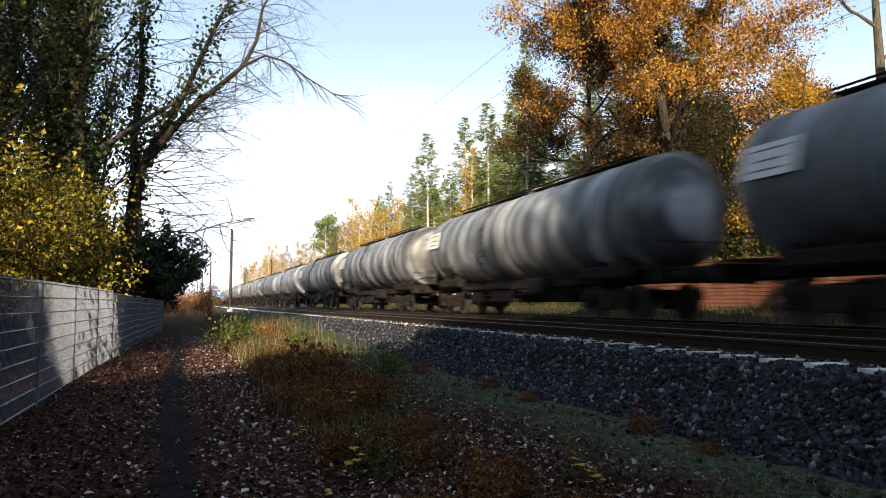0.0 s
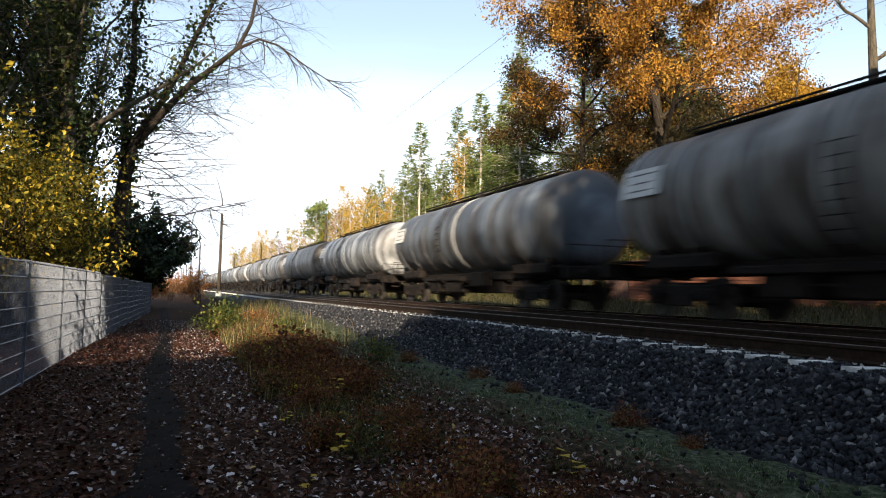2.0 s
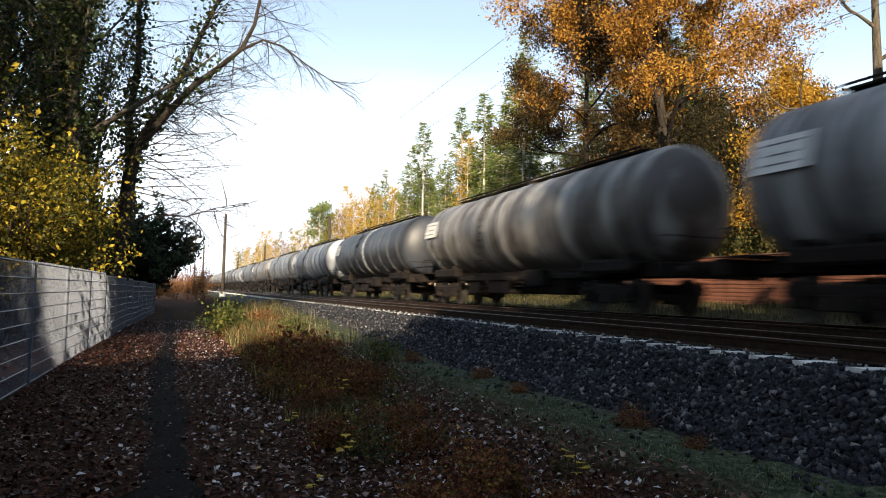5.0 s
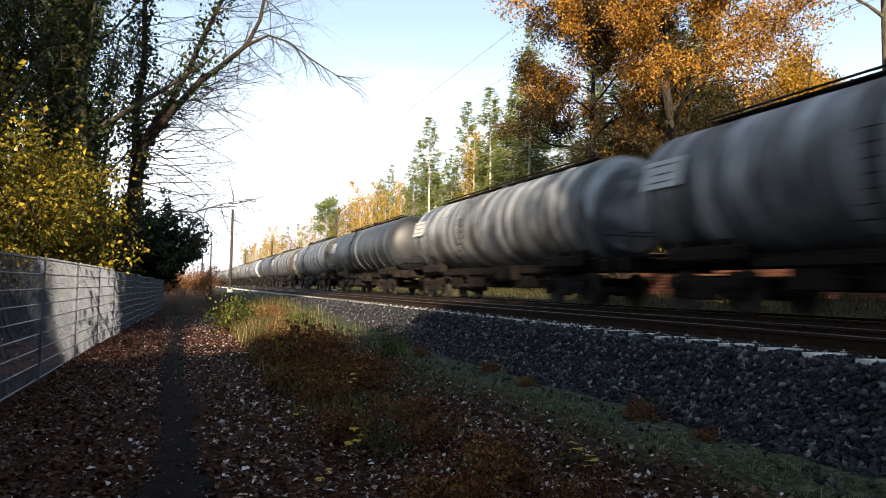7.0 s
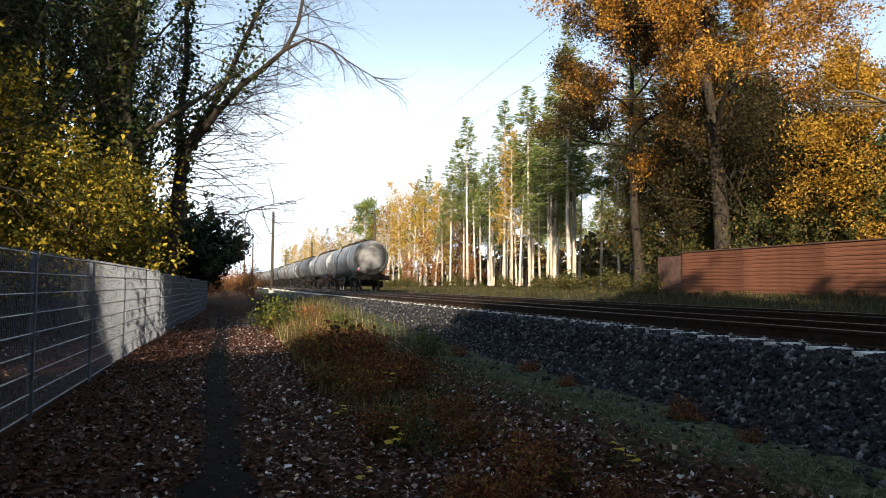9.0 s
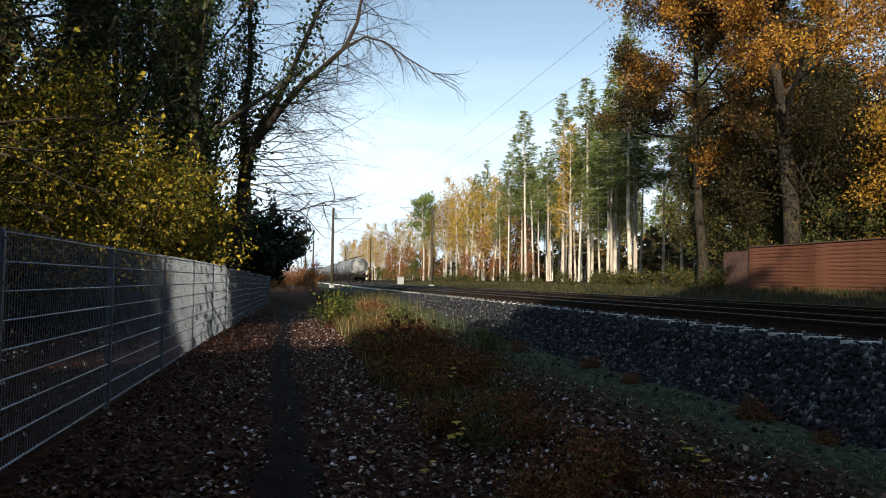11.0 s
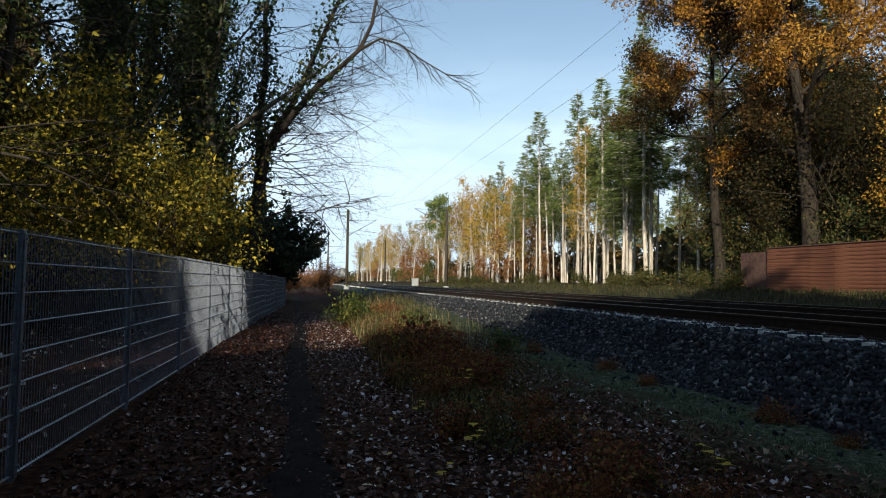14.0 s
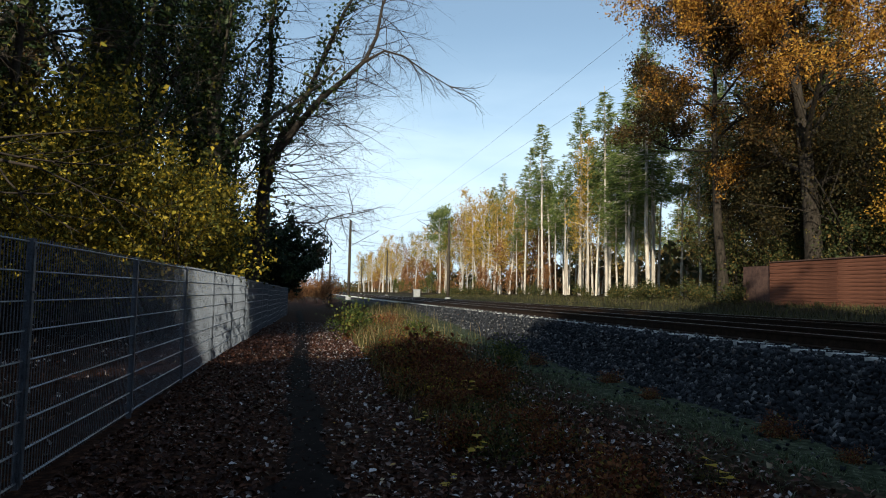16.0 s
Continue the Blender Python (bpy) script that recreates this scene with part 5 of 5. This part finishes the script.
def build_left():
    rng = np.random.default_rng(41)
    forked_tree()
    big = ivy_tree(rng, 17.0, (0.02, 0.0), 0.36, "tall ivy-covered tree behind the fence", density=11000)
    big.matrix_basis = at_ground(-3.1, 24.5)
    two = ivy_tree(rng, 16.0, (-0.03, 0.02), 0.30, "tall ivy-covered tree behind the fence", density=10500)
    two.matrix_basis = at_ground(-5.0, 21.5)
    copy_thing(two, at_ground(-5.6, 32.5, 140))
    copy_thing(big, at_ground(-6.4, 27.5, 75))
    copy_thing(two, at_ground(-8.6, 16.5, 220))
    copy_thing(two, at_ground(-8.8, 21.0, 20))
    copy_thing(big, at_ground(-10.0, 12.0, 300))
    copy_thing(two, at_ground(-9.0, 32.0, 260))
    # the row goes on behind the camera, unseen, added to shade the path
    for x, y, a, s in ((-2.8, -9.6, 100, 1.0), (-6.2, -10.2, 201, 1.0), (-1.2, -16.5, 190, 1.0), (-10.0, -22.0, 45, 1.1)):
        copy_thing(two if int(a) % 20 else big, at_ground(x, y, a, s))
    # beeches added out of view, sized to shade path, fence and wagons
    be = broadleaf(rng, "beech_tree", "dense brown-leaved beech added out of view to block sun and sky", "beech tree", "beeches behind the path", 12.0, 0.06, 3.9, M_BARK, L_OAKB, 7, 0.30, 0.24, 3, 4, 0.03, 0.85, limbs=16, scatter=0.5)
    be.matrix_basis = at_ground(-2.6, -7.2)
    for x, y, a, s in ((-5.6, -6.6, 80, 0.66), (-8.4, -9.8, 170, 0.70), (-4.2, -11.2, 260, 1.1), (-7.4, -13.4, 30, 0.78), (-11.2, -13.4, 300, 0.9), (-0.8, -12.5, 210, 1.12), (-9.8, -18.0, 120, 1.15), (-5.0, -17.6, 340, 1.15), (2.4, -9.2, 150, 0.85), (-6.4, 1.0, 50, 0.36), (-13.6, -18.0, 15, 1.1), (0.8, -12.2, 65, 1.5), (4.6, -6.5, 280, 0.9)):
        copy_thing(be, at_ground(x, y, a, s))
    for x, y, a, s in ((-7.6, 13.0, 33, 0.95), (-7.0, 23.4, 111, 1.05), (-4.4, 29.5, 290, 1.0), (-9.2, 28.0, 240, 1.1), (-11.6, 19.0, 10, 1.1), (-12.5, 27.0, 165, 1.15), (-7.2, 37.0, 55, 1.0), (-13.5, 14.0, 270, 1.1), (-5.4, 38.0, 190, 0.9)):
        copy_thing(big if int(a) % 2 else two, at_ground(x, y, a, s))
    # added row far left that blocks the low western sky
    for k in range(9):
        copy_thing(be, at_ground(-17.0 - 3.5 * (k % 2) + 1.2 * math.sin(k * 2.1), 10.0 + 5.4 * k, 67 * k % 360, 1.25 + 0.12 * math.sin(k * 1.3)))
    # unseen row behind on the right, added to block sky light
    for k in range(7):
        copy_thing(be, at_ground(23.5 + 3.0 * (k % 2), -4.0 - 6.5 * k, 91 * k % 360, 0.95 + 0.1 * math.sin(k * 1.9)))
    # more unseen crowns that darken ballast and near ground
    for x, y, a, s in ((25.0, 9.0, 20, 1.5), (26.0, 1.5, 140, 1.6), (27.5, -6.0, 310, 1.6), (1.8, -5.2, 75, 1.0), (6.8, -9.0, 200, 1.1)):
        copy_thing(be, at_ground(x, y, a, s))
    bt = broadleaf(rng, "bare_tree", "dark bare-branched young tree behind the fence", "tree", "trees behind the fence", 12.0, 0.3, 4.2, M_TWIG, L_YELLOW, 0, 0.10, 0.15, 3, 5, 0.03, 0.8, limbs=13, leafbits=0.15, fine=True)
    bt.matrix_basis = at_ground(-7.0, 11.0)
    for x, y, a, s in ((-7.5, 19.0, 90, 1.2), (-6.0, 24.0, 200, 1.3), (-10.5, 24.0, 310, 1.3), (-9.0, 13.0, 40, 1.1), (-3.6, 31.5, 130, 0.95)):
        copy_thing(bt, at_ground(x, y, a, s))
    ym = bush("yellow_maple_bush", rng, 3.5, 0.85, L_YELLOW, 0.058, 11000, "dense maple bush with yellow and green autumn leaves behind the fence", "bush", "maple bushes", 12)
    ym.matrix_basis = at_ground(-5.8, 15.4, 0, 0.9)
    for x, y, a, s in ((-6.4, 17.6, 200, 1.5), (-4.7, 20.2, 300, 1.2), (-6.8, 12.2, 150, 0.8), (-8.4, 14.8, 30, 1.3), (-8.4, 10.6, 110, 1.15), (-6.2, 22.6, 340, 1.65), (-5.4, 25.4, 20, 1.3), (-6.4, 28.4, 210, 1.1), (-8.2, 19.5, 75, 1.6), (-3.7, 18.2, 130, 1.12), (-4.0, 22.0, 250, 1.22), (-4.1, 24.6, 60, 0.75)):
        copy_thing(ym, at_ground(x, y, a, s))
    hb = bush("russet_bush", rng, 3.2, 1.5, L_RUST, 0.11, 2600, "thin russet-leaved bush in the shade behind the fence", "bush", "russet bushes", 8)
    hb.matrix_basis = at_ground(-7.2, 6.5)
    for x, y, a in ((-8.8, 8.0, 90), (-10.0, 14.0, 180), (-9.0, 22.0, 270), (-10.0, 17.0, 30), (-9.5, 25.0, 120)):
        copy_thing(hb, at_ground(x, y, a, 1.2))
    ho = bush("holly_bush", rng, 4.7, 2.0, L_HOLLY, 0.15, 20000, "dense dark evergreen holly over the end of the fence", "bush", "", 14)
    ho.matrix_basis = at_ground(-2.35, 50.5, 0, 1.02)
    copy_thing(ho, at_ground(-3.8, 54.0, 120, 1.25))
    copy_thing(ho, at_ground(-6.2, 50.0, 220, 1.1))
    # reddish scrub beyond the bend
    for k in range(14):
        copy_thing(hb, at_ground(-3.0 + 5.5 * rng.random(), 56 + 55 * rng.random(), 360 * rng.random(), 0.45 + 0.35 * rng.random()))


# ---------------------------------------------------------------- verge: grass, brambles, fallen leaves
def blades(rng, x, y, h, w, lean=0.35):
    n = len(x)
    a = rng.random(n) * 6.283
    b = np.stack([x, y, ground_z(x, y) - 0.01], 1)
    side = np.stack([np.cos(a), np.sin(a), np.zeros(n)], 1) * (w * (0.7 + 0.6 * rng.random(n)))[:, None]
    c = rng.random(n) * 6.283
    tilt = np.stack([np.cos(c), np.sin(c), np.zeros(n)], 1) * (lean * h * (0.3 + rng.random(n)))[:, None]
    mid = b + tilt * 0.35 + np.array([0, 0, 1]) * (h * 0.6)[:, None]
    tip = b + tilt * 1.1 + np.array([0, 0, 1]) * (h * (0.95 - 0.3 * rng.random(n)))[:, None]
    v = np.stack([b - side, b + side, mid + side * 0.7, mid - side * 0.7, tip], 1).reshape(-1, 3)
    i = np.arange(n)[:, None] * 5
    return v, np.concatenate([i + [0, 1, 2], i + [0, 2, 3], i + [3, 2, 4]])


def build_verge():
    rng = np.random.default_rng(55)
    # tall dry grass beside the path
    n = 15000
    y = 7 + 28 * rng.random(n) ** 1.2
    x = 1.0 + 0.012 * y + np.abs(rng.normal(size=n)) * (0.5 + 0.035 * y)
    clump = np.sin(x * 3.1 + 1.3 * np.sin(y * 1.1)) * np.sin(y * 2.3 + x)
    keep = (clump > -0.35) & (x < 4.4)
    x, y = x[keep], y[keep]
    h = (0.12 + 0.50 * rng.random(len(x)) ** 2.2) * (0.40 + 0.80 * ease(y, 8, 15))
    v, f = blades(rng, x, y, h, 0.006)
    tagged(raw("dry_grass", v, f, L_DRY), "tall dry straw-coloured grass along the path", "grass", kind="stuff")
    # short turf at the foot of the ballast
    n = 30000
    y = 2.5 + 24 * rng.random(n) ** 1.25
    x = 3.15 + 1.35 * rng.random(n) - 0.02 * (y - 3)
    tuft = np.sin(x * 5.3 + 2 * np.sin(y * 1.9)) * np.sin(y * 3.7 + x * 2.2)
    keep = tuft + 0.5 * rng.normal(size=n) > -0.25
    x, y, tuft = x[keep], y[keep], tuft[keep]
    v, f = blades(rng, x, y, (0.012 + 0.045 * rng.random(len(x))) * (1 + 0.7 * tuft), 0.004, 1.0)
    tagged(raw("turf", v, f, L_TURF), "short frosty grass strip below the ballast", "grass", kind="stuff")
    # rough grass beyond the tracks
    n = 22000
    y = 8 + 95 * rng.random(n) ** 1.3
    x = 14.9 + 6.5 * rng.random(n)
    v, f = blades(rng, x, y, 0.08 + 0.26 * rng.random(n), 0.010, 0.7)
    tagged(raw("rough_grass", v, f, L_VERGE), "rough yellowing grass between railway and wood", "grass", kind="stuff")
    # fallen leaves
    n = 68000
    y = np.where(rng.random(n) < 0.1, -6 + 8.4 * rng.random(n), 2.2 + 30 * rng.random(n) ** 1.6 - 1.2 * np.abs(rng.normal(size=n)))
    x = -1.75 + 5.4 * rng.random(n)
    wide = 0.27 + 0.09 * np.sin(y * 0.9) + 0.05 * np.sin(y * 2.7 + 1)
    keep = (np.abs(x + 0.06 + 0.08 * np.sin(y * 0.55)) > wide + 0.16 * rng.normal(size=n)) | (rng.random(n) < 0.40)
    keep &= (x < 3.1) | (rng.random(n) < 0.45)
    x, y = x[keep], y[keep]
    c = np.stack([x, y, ground_z(x, y) + 0.012 + 0.03 * rng.random(len(x)) * ease(x, 0.6, 1.6)], 1)
    west = x < -0.45 + 0.25 * rng.normal(size=len(x))
    v, f = leaves(rng, c[~west], 0.033, 0.45, 1.3)
    tagged(raw("fallen_leaves", v, f, L_FALLEN), "brown and pale fallen leaves on path and verge", "leaves", kind="stuff")
    v, f = leaves(rng, c[west], 0.036, 0.45, 1.3)
    tagged(raw("leaf_litter", v, f, L_LITTER), "dark red-brown leaf litter along the fence", "leaves", kind="stuff")
    n = 6000
    y = -4 + 40 * rng.random(n)
    x = -2.0 - 8 * rng.random(n)
    c = np.stack([x, y, ground_z(x, y) + 0.015], 1)
    v, f = leaves(rng, c, 0.07, 0.55, 1.25)
    tagged(raw("fallen_leaves", v, f, L_FALLEN), "brown fallen leaves under the trees behind the fence", "leaves", kind="stuff")
    # brambles
    br = bush("bramble_bush", rng, 0.62, 0.75, L_BRAMBLE, 0.050, 1250, "low tangled bramble with brown and red autumn leaves", "bramble", "brambles of the verge", 12, M_TWIG, 0.45)
    br.matrix_basis = at_ground(1.9, 11.0)
    for k in range(66):
        y = 3.8 + 22 * rng.random() ** 1.3
        x = 1.05 + 1.5 * rng.random() + 0.02 * y
        copy_thing(br, at_ground(x, y, 360 * rng.random(), (0.30 + 0.24 * rng.random()) * (0.8 + 0.45 * min(1, max(0, y - 6) / 6))))
    for x, y, s in ((4.35, 6.0, 0.30), (4.3, 8.3, 0.22), (4.45, 9.9, 0.26), (4.2, 12.6, 0.3), (4.3, 5.0, 0.18)):
        copy_thing(br, at_ground(x, y, 95 * x * y % 360, s))
    for nm, lf, lab, k0 in (("weed_clump", L_SCRUB, "low clump of green weeds among the brambles", 26), ("yellow_shrublet", L_YELLOW, "low shrublet with yellow autumn leaves in the verge", 12)):
        wc = bush(nm, rng, 0.36, 0.36, lf, 0.028, 520, lab, "weed", "weeds of the verge", 7, M_TWIG, 0.4)
        wc.matrix_basis = at_ground(1.6, 6.0 if lf is L_SCRUB else 12.5)
        for k in range(k0):
            y = 4.2 + 14 * rng.random()
            copy_thing(wc, at_ground(0.95 + 2.0 * rng.random() + 0.02 * y, y, 360 * rng.random(), 0.4 + 0.45 * rng.random()))
    wb = bush("willow_bush", rng, 0.85, 0.4, L_GREEN, 0.05, 1300, "small yellow-green leafy bush at the edge of the path", "bush", "", 8, M_TWIG, 0.4)
    wb.matrix_basis = at_ground(1.25, 20.0)
    for x, y, s in ((2.7, 17.5, 0.55), (3.4, 11.8, 0.5)):
        copy_thing(wb, at_ground(x, y, 77 * s, s))
    # scrub at the edge of the far wood
    sc = bush("far_scrub", rng, 1.2, 1.1, L_SCRUB, 0.080, 1200, "low green and brown scrub at the edge of the wood", "bush", "scrub of the wood edge", 8, M_TWIG, 0.5)
    sc.matrix_basis = at_ground(20.6, 30.0)
    for k in range(46):
        y = 27 + 80 * rng.random() ** 1.2
        copy_thing(sc, at_ground(19.6 + 3.0 * rng.random(), y, 360 * rng.random(), 0.35 + 0.5 * rng.random()))
    for k in range(14):
        copy_thing(sc, at_ground(18.6 + 1.0 * rng.random(), 2 + 23 * rng.random(), 360 * rng.random(), 0.16 + 0.16 * rng.random()))
    # seedlings with large yellow leaves
    for x, y, s in ((1.25, 5.2, 1.0), (2.55, 4.1, 1.25), (1.05, 6.6, 0.8), (0.85, 4.4, 0.7), (2.3, 9.5, 0.9), (1.9, 8.2, 1.2)):
        sd = empty("maple_seedling", None, "maple seedling with large yellow lobed leaves", "seedling", "maple seedlings")
        wd = Wood()
        wd.limb([(0, 0, -0.02), (0.02, 0.01, 0.12), (0.03, 0.0, 0.24 * s)], [0.005, 0.004, 0.003], 5)
        wd.put("stem", M_TWIG, sd)
        for k in range(5):
            bm = bmesh.new()
            lob = [(0, 0), (0.35, 0.12), (0.5, 0.42), (0.72, 0.30), (0.78, 0.05), (1.05, 0.0)]
            up = [bm.verts.new((a, b, 0.10 * b)) for a, b in lob[1:-1]]
            dn = [bm.verts.new((a, -b, 0.10 * b)) for a, b in lob[1:-1]]
            e0, e1 = bm.verts.new((0, 0, 0)), bm.verts.new((1.05, 0, -0.08))
            cen = bm.verts.new((0.5, 0, 0.02))
            ring = [e0] + up + [e1] + dn[::-1]
            for i in range(len(ring)):
                bm.faces.new((ring[i], ring[(i + 1) % len(ring)], cen))
            a = 72 * k + 30 * rng.random()
            m = pose(0.03, 0, (0.14 + 0.025 * k) * s, 0, 12 - 30 * rng.random(), a) @ Matrix.Scale(0.10 * s, 4)
            bmesh.ops.transform(bm, matrix=m, verts=bm.verts)
            part("leaf", bm, L_YELLOW, sd, "large yellow leaf")
        sd.matrix_basis = at_ground(x, y, 50 * s + 60 * x)


build_left()
build_wood()
build_oak()
build_understorey()
build_verge()
build_track("near_track", NEAR_X, -3.05, 300)
build_track("far_track", FAR_X, -3.3, 1)
build_stones(bed)


def motions():
    """The train rolls away at a steady pace; every wheelset turns."""
    for thing, y in TRAIN:
        walk(thing, [(t, pose(FAR_X, y + SPEED * t, RAIL_TOP)) for t in (0.0, 4.0, 8.0, 12.0, 16.0)])
    sets = [o for thing, _ in TRAIN for o in thing.children_recursive if o.name.startswith("wheelset")]
    for q in (-0.9, 0.9):
        alike = [o for o in sets if o.location.y * q > 0]
        lead = alike[0]
        walk(lead, [(k / FPS, pose(0, q, 0.46, -80.0 * k)) for k in range(0, 16 * FPS + 1)])
        for o in alike[1:]:
            o.rotation_mode = "QUATERNION"
            o.animation_data_create()
            o.animation_data.action = lead.animation_data.action
            o.animation_data.action_slot = lead.animation_data.action_slot


motions()
